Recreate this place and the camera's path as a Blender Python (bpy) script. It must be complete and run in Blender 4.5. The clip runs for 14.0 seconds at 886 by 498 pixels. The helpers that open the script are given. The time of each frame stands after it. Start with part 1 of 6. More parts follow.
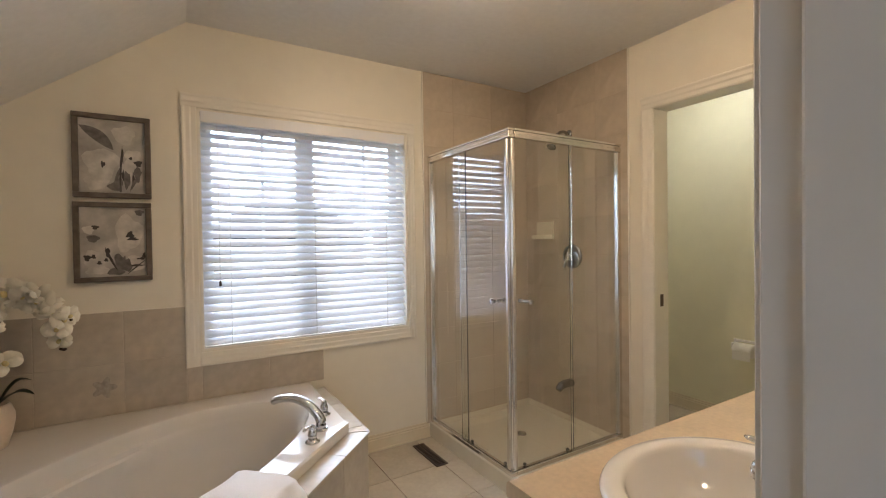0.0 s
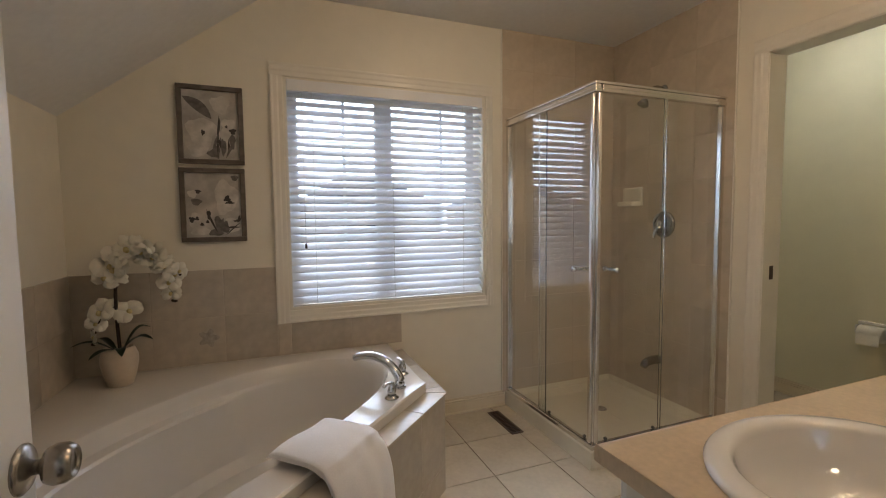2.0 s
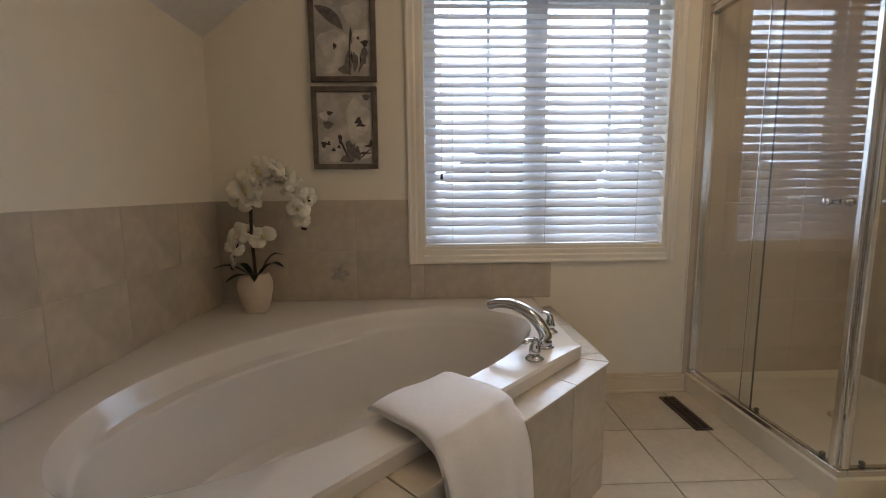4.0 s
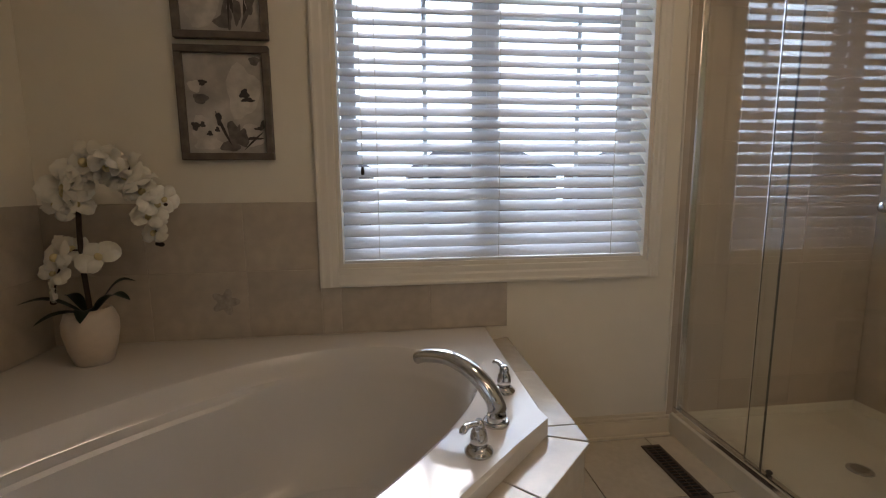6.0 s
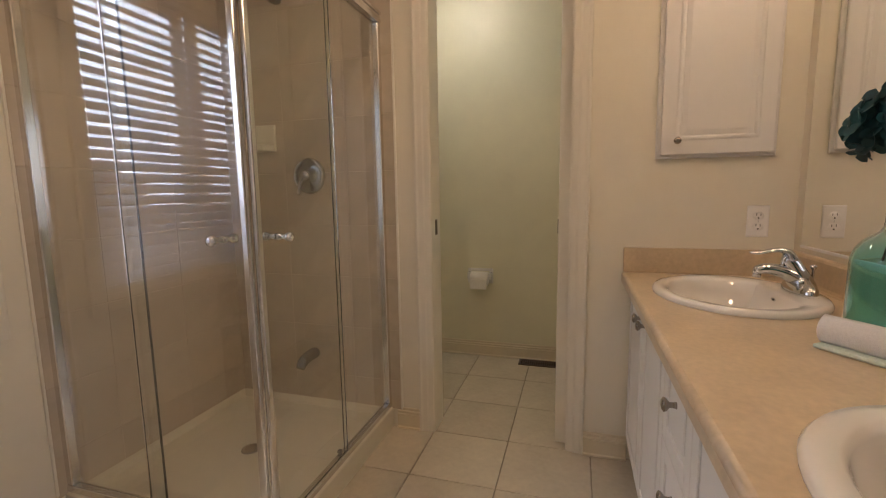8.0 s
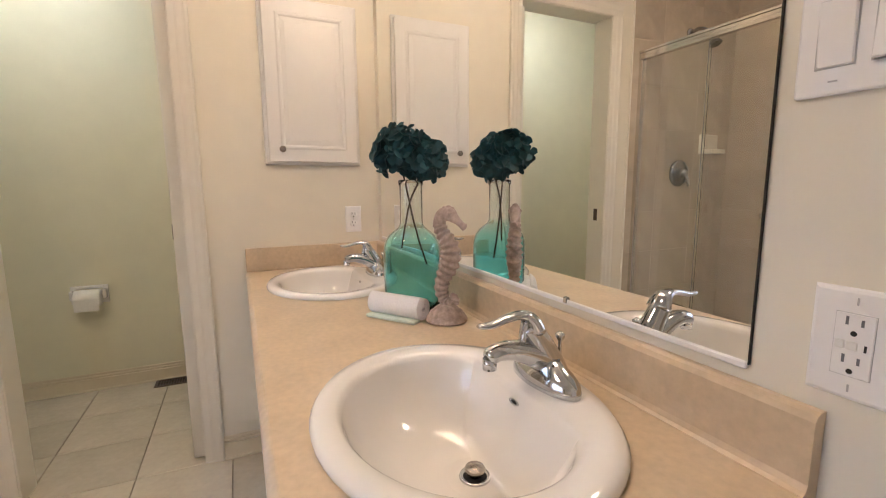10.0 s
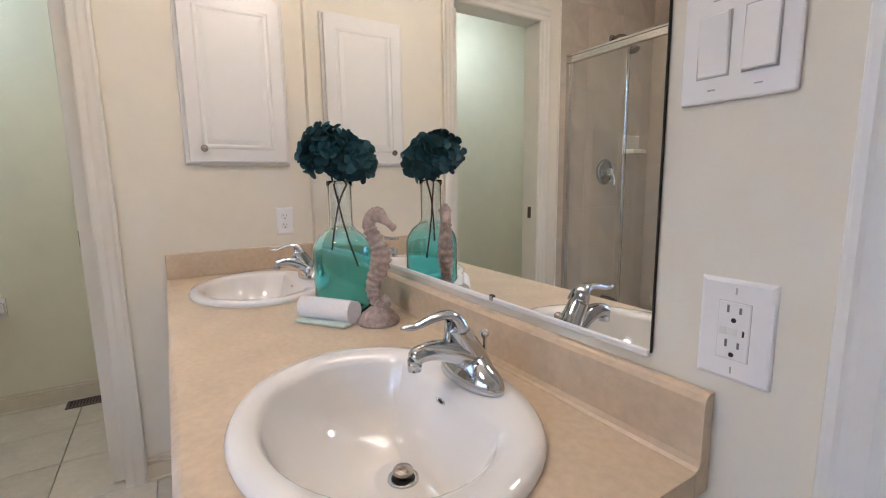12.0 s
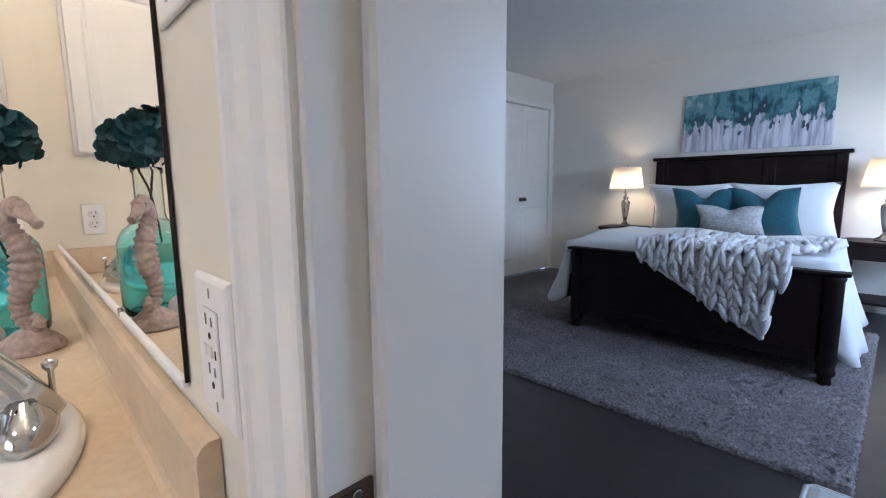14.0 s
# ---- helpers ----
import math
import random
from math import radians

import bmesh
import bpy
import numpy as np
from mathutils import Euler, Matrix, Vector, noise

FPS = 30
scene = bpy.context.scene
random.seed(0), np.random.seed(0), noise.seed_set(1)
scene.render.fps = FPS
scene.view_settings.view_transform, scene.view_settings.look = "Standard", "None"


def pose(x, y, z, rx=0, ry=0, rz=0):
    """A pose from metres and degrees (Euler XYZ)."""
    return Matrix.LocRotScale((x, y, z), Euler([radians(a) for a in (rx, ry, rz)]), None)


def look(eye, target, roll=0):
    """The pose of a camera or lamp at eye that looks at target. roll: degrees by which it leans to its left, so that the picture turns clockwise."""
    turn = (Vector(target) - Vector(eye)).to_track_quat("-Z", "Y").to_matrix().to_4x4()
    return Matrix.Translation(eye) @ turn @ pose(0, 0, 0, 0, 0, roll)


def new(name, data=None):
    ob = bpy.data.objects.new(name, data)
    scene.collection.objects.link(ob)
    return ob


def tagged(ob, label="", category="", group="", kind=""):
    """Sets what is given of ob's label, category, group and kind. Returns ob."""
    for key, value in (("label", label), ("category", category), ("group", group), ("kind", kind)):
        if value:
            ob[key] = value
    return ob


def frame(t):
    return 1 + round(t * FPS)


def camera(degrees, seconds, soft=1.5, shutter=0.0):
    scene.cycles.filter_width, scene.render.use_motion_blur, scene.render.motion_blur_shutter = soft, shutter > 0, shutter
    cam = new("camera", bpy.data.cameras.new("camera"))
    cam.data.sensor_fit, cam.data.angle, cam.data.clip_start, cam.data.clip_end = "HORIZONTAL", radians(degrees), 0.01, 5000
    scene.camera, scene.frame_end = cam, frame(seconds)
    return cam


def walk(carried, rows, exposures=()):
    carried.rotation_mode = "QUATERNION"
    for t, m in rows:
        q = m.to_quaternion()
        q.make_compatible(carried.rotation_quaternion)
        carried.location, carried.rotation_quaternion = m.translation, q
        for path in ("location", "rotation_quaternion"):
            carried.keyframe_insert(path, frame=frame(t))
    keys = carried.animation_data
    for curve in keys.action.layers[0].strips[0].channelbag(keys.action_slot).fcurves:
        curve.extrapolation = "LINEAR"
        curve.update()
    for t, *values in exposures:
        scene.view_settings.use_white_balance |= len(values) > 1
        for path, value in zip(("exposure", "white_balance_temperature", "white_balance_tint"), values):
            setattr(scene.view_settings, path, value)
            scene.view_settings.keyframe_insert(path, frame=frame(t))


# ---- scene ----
cam = camera(90.1, 14.0, soft=1.1)
PATH = [
    (0, (-2.322, -0.18, 1.315), (-1.298, 1.538, 1.286), -0.8),
    (0.5, (-2.323, -0.17, 1.322), (-1.408, 1.607, 1.264), -0.8),
    (1, (-2.326, -0.164, 1.326), (-1.478, 1.646, 1.247), -0.7),
    (1.5, (-2.325, -0.153, 1.299), (-1.525, 1.677, 1.201), -0.7),
    (2, (-2.32, -0.129, 1.254), (-1.597, 1.731, 1.121), -0.6),
    (2.5, (-2.303, -0.075, 1.183), (-1.719, 1.829, 0.992), -0.6),
    (3, (-2.257, 0.032, 1.127), (-1.91, 1.987, 0.888), -0.5),
    (3.5, (-2.224, 0.161, 1.071), (-2.102, 2.142, 0.82), -0.6),
    (3.7, (-2.216, 0.209, 1.053), (-2.151, 2.191, 0.795), -0.5),
    (5.8, (-2.074, 0.763, 1.044), (-2.0, 2.743, 0.768), -0.4),
    (6, (-2.041, 0.797, 1.053), (-1.81, 2.765, 0.777), -0.5),
    (6.5, (-1.941, 0.863, 1.061), (-1.299, 2.739, 0.799), -0.6),
    (7, (-1.883, 0.852, 1.082), (-0.778, 2.502, 0.842), -0.2),
    (7.5, (-1.863, 0.786, 1.074), (-0.286, 1.999, 0.865), -0.8),
    (8, (-1.866, 0.75, 1.12), (0.034, 1.323, 0.868), -0.9),
    (8.5, (-1.916, 0.683, 1.127), (0.066, 0.649, 0.862), -0.8),
    (9, (-1.948, 0.633, 1.137), (-0.017, 0.189, 0.865), -0.8),
    (9.2, (-1.953, 0.618, 1.14), (-0.049, 0.07, 0.863), -0.7),
    (11.3, (-1.966, 0.56, 1.158), (-0.263, -0.447, 0.862), -0.7),
    (11.5, (-1.967, 0.558, 1.158), (-0.272, -0.46, 0.861), -0.8),
    (12, (-1.978, 0.547, 1.154), (-0.299, -0.498, 0.857), -0.8),
    (12.5, (-2.003, 0.505, 1.142), (-0.348, -0.579, 0.847), -1.0),
    (13, (-2.036, 0.41, 1.123), (-0.434, -0.755, 0.845), -0.6),
    (13.5, (-2.061, 0.267, 1.108), (-0.544, -1.006, 0.824), -0.5),
    (14, (-2.108, 0.109, 1.107), (-0.687, -1.27, 0.832), -0.5),
]
EXPO = [(0.0, 2.12, 5750, 12), (0.5, 1.77, 5750, 12), (1.0, 1.58, 5750, 12), (2.0, 1.56, 5780, 12), (3.5, 1.54, 5750, 12), (6.5, 1.08, 5880, 14), (7.6, 1.25, 6050, 17), (8.5, 2.36, 6250, 20), (9.2, 2.46, 5950, 18), (11.4, 2.5, 4720, 14), (12.5, 2.45, 4670, 13), (13.0, 2.3, 4600, 13), (13.5, 2.34, 4680, 12), (14.0, 2.75, 4800, 11)]
walk(cam, [(t, look(eye, target, roll)) for t, eye, target, roll in PATH], EXPO)

# ---- world and sun ----
world = bpy.data.worlds.new("world")
scene.world = world
world.use_nodes = True
wn = world.node_tree.nodes
sky = wn.new("ShaderNodeTexSky")
sky.sky_type = "NISHITA"
sky.sun_disc = False
sky.sun_elevation, sky.sun_rotation = radians(40), radians(0)
sky.air_density, sky.dust_density, sky.ozone_density = 1.0, 4.0, 1.0
wn["Background"].inputs[1].default_value = 0.15
world.node_tree.links.new(sky.outputs[0], wn["Background"].inputs[0])
sun = new("sun", bpy.data.lights.new("sun", "SUN"))
sun.data.energy, sun.data.angle, sun.data.color = 1.5, radians(50), (0.93, 0.97, 1.0)
sun.matrix_world = look((0, 0, 10), (0, -math.cos(radians(40)), 10 - math.sin(radians(40))))

# rooms
W, XW, CEIL = 2.44, -3.22, 2.46
DOOR_W, DOOR_E = -2.66, -1.903
WC_S, WC_N, WC_TOP = 0.775, 1.362, 2.055
WX0, WX1, WZ0, WZ1 = -2.231, -1.031, 0.763, 2.025
SLAT_TILT = 40.0
BED_DAY = 7.5

# ---- materials ----
def material(name, color, rough=0.5, metal=0.0, grain=0.0, scale=40.0, bump=0.0, bump_scale=200.0, stain=0.0, stain_scale=3.0, spread=0.0, coat=0.0, sheen=0.0):
    """A surface with grain and stains (two scales), fine relief and a spread of tone from object to object."""
    m = bpy.data.materials.new(name)
    m.use_nodes = True
    nt = m.node_tree
    b = nt.nodes["Principled BSDF"]
    b.inputs["Base Color"].default_value = (*color, 1)
    b.inputs["Roughness"].default_value = rough
    b.inputs["Metallic"].default_value = metal
    b.inputs["Coat Weight"].default_value = coat
    b.inputs["Coat Roughness"].default_value = 0.08
    b.inputs["Sheen Weight"].default_value = sheen
    tc = nt.nodes.new("ShaderNodeTexCoord")
    last = None
    def mixed(prev, fac, amount):
        mx = nt.nodes.new("ShaderNodeMix")
        mx.data_type, mx.blend_type = "RGBA", "MULTIPLY"
        mx.inputs[0].default_value = 1.0
        if prev is None:
            mx.inputs[6].default_value = (*color, 1)
        else:
            nt.links.new(prev, mx.inputs[6])
        r = nt.nodes.new("ShaderNodeMapRange")
        r.inputs[1].default_value, r.inputs[2].default_value = 0.3, 0.7
        r.inputs[3].default_value, r.inputs[4].default_value = 1 - amount, 1 + amount * 0.35
        nt.links.new(fac, r.inputs[0])
        nt.links.new(r.outputs[0], mx.inputs[7])
        return mx.outputs[2]
    for amount, sc in ((grain, scale), (stain, stain_scale)):
        if amount:
            n = nt.nodes.new("ShaderNodeTexNoise")
            n.inputs["Scale"].default_value, n.inputs["Detail"].default_value = sc, 5
            nt.links.new(tc.outputs["Object"], n.inputs["Vector"])
            last = mixed(last, n.outputs[0], amount)
    if spread:
        oi = nt.nodes.new("ShaderNodeObjectInfo")
        last = mixed(last, oi.outputs["Random"], spread)
    if last is not None:
        nt.links.new(last, b.inputs["Base Color"])
    if bump:
        n = nt.nodes.new("ShaderNodeTexNoise")
        n.inputs["Scale"].default_value, n.inputs["Detail"].default_value = bump_scale, 3
        nt.links.new(tc.outputs["Object"], n.inputs["Vector"])
        bp = nt.nodes.new("ShaderNodeBump")
        bp.inputs["Strength"].default_value, bp.inputs["Distance"].default_value = bump, 0.002
        nt.links.new(n.outputs[0], bp.inputs["Height"])
        nt.links.new(bp.outputs[0], b.inputs["Normal"])
    return m


def glass(name, color, rough=0.0, ior=1.45):
    m = bpy.data.materials.new(name)
    m.use_nodes = True
    b = m.node_tree.nodes["Principled BSDF"]
    b.inputs["Base Color"].default_value = (*color, 1)
    b.inputs["Transmission Weight"].default_value = 1.0
    b.inputs["Roughness"].default_value = rough
    b.inputs["IOR"].default_value = ior
    return m


def bottle_glass():
    """Teal glass that clears towards the neck."""
    m = glass("teal_bottle_glass", (0.5, 0.86, 0.88))
    nt = m.node_tree
    tc = nt.nodes.new("ShaderNodeTexCoord")
    sx = nt.nodes.new("ShaderNodeSeparateXYZ")
    cr = nt.nodes.new("ShaderNodeValToRGB")
    e = cr.color_ramp.elements
    e[0].position, e[0].color = 0.13, (0.42, 0.86, 0.90, 1)
    e[1].position, e[1].color = 0.25, (0.95, 0.99, 0.98, 1)
    k = e.new(0.20)
    k.color = (0.60, 0.92, 0.93, 1)
    nt.links.new(tc.outputs["Object"], sx.inputs[0])
    nt.links.new(sx.outputs[2], cr.inputs[0])
    nt.links.new(cr.outputs[0], nt.nodes["Principled BSDF"].inputs["Base Color"])
    return m


def glowing(name, color, strength):
    m = bpy.data.materials.new(name)
    m.use_nodes = True
    b = m.node_tree.nodes["Principled BSDF"]
    b.inputs["Base Color"].default_value = (*color, 1)
    b.inputs["Emission Color"].default_value = (*color, 1)
    b.inputs["Emission Strength"].default_value = strength
    return m


def cloth_translucent(name, color, share, rough=0.8):
    m = bpy.data.materials.new(name)
    m.use_nodes = True
    nt = m.node_tree
    out = nt.nodes["Material Output"]
    b = nt.nodes["Principled BSDF"]
    b.inputs["Base Color"].default_value = (*color, 1)
    b.inputs["Roughness"].default_value = rough
    t = nt.nodes.new("ShaderNodeBsdfTranslucent")
    t.inputs[0].default_value = (*color, 1)
    mx = nt.nodes.new("ShaderNodeMixShader")
    mx.inputs[0].default_value = share
    nt.links.new(b.outputs[0], mx.inputs[1])
    nt.links.new(t.outputs[0], mx.inputs[2])
    nt.links.new(mx.outputs[0], out.inputs[0])
    return m


PAINT = material("cream_wall_paint", (0.79, 0.737, 0.615), 0.42, grain=0.03, scale=9, bump=0.12, bump_scale=220, stain=0.03, stain_scale=1.3)
PAINT_WC = material("pale_green_cream_paint", (0.77, 0.73, 0.54), 0.45, grain=0.03, scale=9, bump=0.1, bump_scale=220, stain=0.03, stain_scale=1.3)
PAINT_BED = material("pale_grey_paint", (0.74, 0.70, 0.63), 0.55, grain=0.02, scale=9, bump=0.1, bump_scale=220)
CEILING = material("white_ceiling_paint", (0.74, 0.73, 0.70), 0.8, grain=0.04, scale=30, bump=0.3, bump_scale=120)
TRIM = material("cream_gloss_trim", (0.78, 0.735, 0.635), 0.3, grain=0.02, scale=20, stain=0.03)
BASE = material("cream_baseboard_paint", (0.72, 0.63, 0.46), 0.35, grain=0.03, scale=20, stain=0.05)
TRIM_W = material("white_satin_door_paint", (0.80, 0.78, 0.74), 0.35, grain=0.02, scale=20, stain=0.03)
FLOOR_TILE = material("cream_ceramic_floor_tile", (0.59, 0.525, 0.41), 0.22, grain=0.06, scale=45, bump=0.05, bump_scale=60, stain=0.08, stain_scale=6, spread=0.08)
WALL_TILE = material("beige_ceramic_wall_tile", (0.53, 0.46, 0.365), 0.28, grain=0.10, scale=22, bump=0.04, bump_scale=60, stain=0.14, stain_scale=5, spread=0.07)
SHOWER_TILE = material("tan_ceramic_shower_tile", (0.555, 0.47, 0.36), 0.25, grain=0.07, scale=22, bump=0.03, bump_scale=60, stain=0.10, stain_scale=4, spread=0.05)
DECK_TILE = material("pale_ceramic_deck_tile", (0.54, 0.48, 0.39), 0.15, grain=0.07, scale=30, stain=0.1, stain_scale=6, spread=0.06)
GROUT = material("grey_beige_grout", (0.40, 0.345, 0.275), 0.9, grain=0.2, scale=60)
# grey painting the shade in plastic seams and screw slots
GAP = material("grey_seam_shade", (0.46, 0.45, 0.44), 0.6)
GROUT_L = material("light_grout", (0.52, 0.46, 0.37), 0.9, grain=0.15, scale=60)
MOTIF = material("faint_grey_flower_glaze", (0.42, 0.37, 0.31), 0.3, grain=0.3, scale=60)
SHOWER_GROUT = material("tan_grout", (0.50, 0.41, 0.30), 0.8, grain=0.1, scale=60)
ACRYLIC = material("bone_white_acrylic", (0.67, 0.63, 0.57), 0.12, grain=0.015, scale=12, coat=0.5)
TRAY = material("cream_acrylic_tray", (0.72, 0.67, 0.54), 0.25, grain=0.03, scale=15)
PORCELAIN = material("white_porcelain", (0.79, 0.76, 0.72), 0.06, grain=0.01, scale=10, coat=0.6)
CHROME = material("chrome", (0.60, 0.61, 0.62), 0.06, 1.0, grain=0.03, scale=90)
# chrome darkened in its base colour to stand for dim reflections in the shower
DARK_CHROME = material("dimmed_chrome", (0.36, 0.36, 0.36), 0.10, 1.0, grain=0.06, scale=60)
ALU = material("polished_aluminium", (0.80, 0.79, 0.77), 0.16, 1.0, grain=0.05, scale=60)
NICKEL = material("brushed_nickel", (0.42, 0.385, 0.345), 0.26, 1.0, grain=0.08, scale=120, bump=0.05, bump_scale=400)
BRONZE = material("dark_bronze_metal", (0.12, 0.085, 0.065), 0.45, 0.7, grain=0.2, scale=60)
# flat black painting the shade in holes; also dark edges and the toe kick
BLACK = material("flat_black", (0.012, 0.011, 0.01), 0.7)
# darker grey painting the shade inside socket slots
SLOT = material("grey_slot_shade", (0.16, 0.16, 0.17), 0.6)
SEAL = material("dark_rubber_seal", (0.05, 0.05, 0.045), 0.6)
LAMINATE = material("tan_laminate_worktop", (0.63, 0.495, 0.33), 0.3, grain=0.10, scale=70, stain=0.10, stain_scale=9, bump=0.03, bump_scale=300)
CAB_WHITE = material("white_cabinet_foil", (0.78, 0.76, 0.73), 0.3, grain=0.015, scale=14)
PLASTIC = material("white_plastic", (0.84, 0.82, 0.80), 0.28, grain=0.01, scale=40)
SHOWER_GLASS = glass("clear_shower_glass", (0.965, 0.985, 0.975), 0.0, 1.52)
PANE = glass("window_glass", (0.98, 0.99, 0.99))
TEAL_GLASS = bottle_glass()
VINYL = material("white_vinyl", (0.78, 0.78, 0.78), 0.35, grain=0.02, scale=30)
SLAT = cloth_translucent("white_blind_slat", (0.79, 0.81, 0.84), 0.25, 0.35)
CORD = material("white_cord", (0.7, 0.69, 0.66), 0.9)
TOWEL = material("white_terry_towel", (0.86, 0.84, 0.84), 0.95, grain=0.06, scale=240, bump=0.9, bump_scale=480, sheen=0.4)
TOWEL_G = material("pale_green_towel_edge", (0.62, 0.70, 0.60), 0.95, grain=0.06, scale=240, bump=0.8, bump_scale=420)
MIRROR = material("silvered_mirror", (0.93, 0.94, 0.93), 0.0, 1.0)
FRAME_WOOD = material("grey_brown_wooden_frame", (0.15, 0.12, 0.095), 0.55, grain=0.35, scale=25, bump=0.2, bump_scale=90)
PRINT = material("grey_photo_print", (0.54, 0.50, 0.45), 0.5, grain=0.22, scale=14, stain=0.38, stain_scale=9)
PRINT_W = material("pale_petal_print", (0.66, 0.62, 0.56), 0.5, grain=0.25, scale=22, stain=0.25, stain_scale=14)
PRINT_D = material("dark_grey_print", (0.06, 0.052, 0.05), 0.5, grain=0.3, scale=60)
PRINT_M = material("mid_grey_print", (0.17, 0.15, 0.14), 0.5, grain=0.4, scale=50)
PETAL = material("white_silk_petal", (0.78, 0.745, 0.63), 0.6, grain=0.05, scale=60, sheen=0.2)
PETAL_C = material("yellow_petal_centre", (0.66, 0.56, 0.28), 0.6)
STEM = material("dark_brown_stem", (0.045, 0.03, 0.02), 0.7, grain=0.3, scale=80)
LEAF = material("dark_green_leaf", (0.025, 0.045, 0.025), 0.4, grain=0.2, scale=40)
POT = material("cream_ceramic_pot", (0.66, 0.55, 0.42), 0.3, grain=0.05, scale=40)
TEAL_PETAL = material("dark_teal_silk_petal", (0.004, 0.062, 0.078), 0.6, grain=0.45, scale=45, sheen=0.0)
SEAHORSE = material("weathered_pinkish_stoneware", (0.49, 0.385, 0.33), 0.85, grain=0.30, scale=90, bump=0.5, bump_scale=160, stain=0.2, stain_scale=22)
PAPER = material("white_tissue_paper", (0.80, 0.77, 0.70), 0.95, grain=0.04, scale=90, bump=0.3, bump_scale=300)
BULB = glowing("warm_frosted_bulb", (1.0, 0.71, 0.42), 6.2)
DOME_B = glowing("warm_frosted_dome", (1.0, 0.72, 0.44), 11.5)
DOME = glowing("frosted_ceiling_dome", (1.0, 0.93, 0.78), 7.0)
DARK_WOOD = material("espresso_stained_wood", (0.012, 0.005, 0.0038), 0.55, grain=0.4, scale=14, stain=0.3, stain_scale=5, bump=0.05, bump_scale=40)
DARK_WOOD.node_tree.nodes["Principled BSDF"].inputs["Specular IOR Level"].default_value = 0.22
DARK_FLOOR = material("dark_grey_wood_floor", (0.030, 0.026, 0.026), 0.4, grain=0.3, scale=9, bump=0.08, bump_scale=30, spread=0.2)
RUG = material("grey_shag_rug", (0.25, 0.23, 0.235), 1.0, grain=0.65, scale=85, bump=1.0, bump_scale=130, stain=0.2, stain_scale=5)
LINEN = material("white_bed_linen", (0.77, 0.78, 0.79), 0.9, grain=0.03, scale=30, bump=0.3, bump_scale=40, sheen=0.2)
TEAL_CLOTH = material("teal_velvet", (0.02, 0.10, 0.135), 0.85, grain=0.2, scale=35, bump=0.2, bump_scale=200, sheen=0.3)
SILVER_CLOTH = material("pale_silver_patterned_cloth", (0.52, 0.52, 0.52), 0.7, grain=0.4, scale=55, bump=0.4, bump_scale=90)
KNIT = material("pale_grey_chunky_yarn", (0.74, 0.73, 0.74), 0.95, grain=0.25, scale=120, bump=0.8, bump_scale=260, sheen=0.3)
SHADE = cloth_translucent("white_lampshade_cloth", (0.80, 0.74, 0.64), 0.55)
LAMP_BULB = glowing("warm_lamp_bulb", (1.0, 0.72, 0.42), 25.0)
UPHOL = material("white_leather_upholstery", (0.66, 0.69, 0.72), 0.5, grain=0.05, scale=60, bump=0.1, bump_scale=200)
ROOF = material("grey_shingles", (0.12, 0.11, 0.11), 0.9, grain=0.3, scale=4)
BRICK_FAR = material("brown_brick_facade", (0.30, 0.22, 0.17), 0.9, grain=0.2, scale=6)
GRASS = material("winter_lawn", (0.10, 0.11, 0.06), 1.0, grain=0.3, scale=2, stain=0.3, stain_scale=0.2)
DARK_GLASS = material("dark_far_window", (0.04, 0.05, 0.06), 0.1)


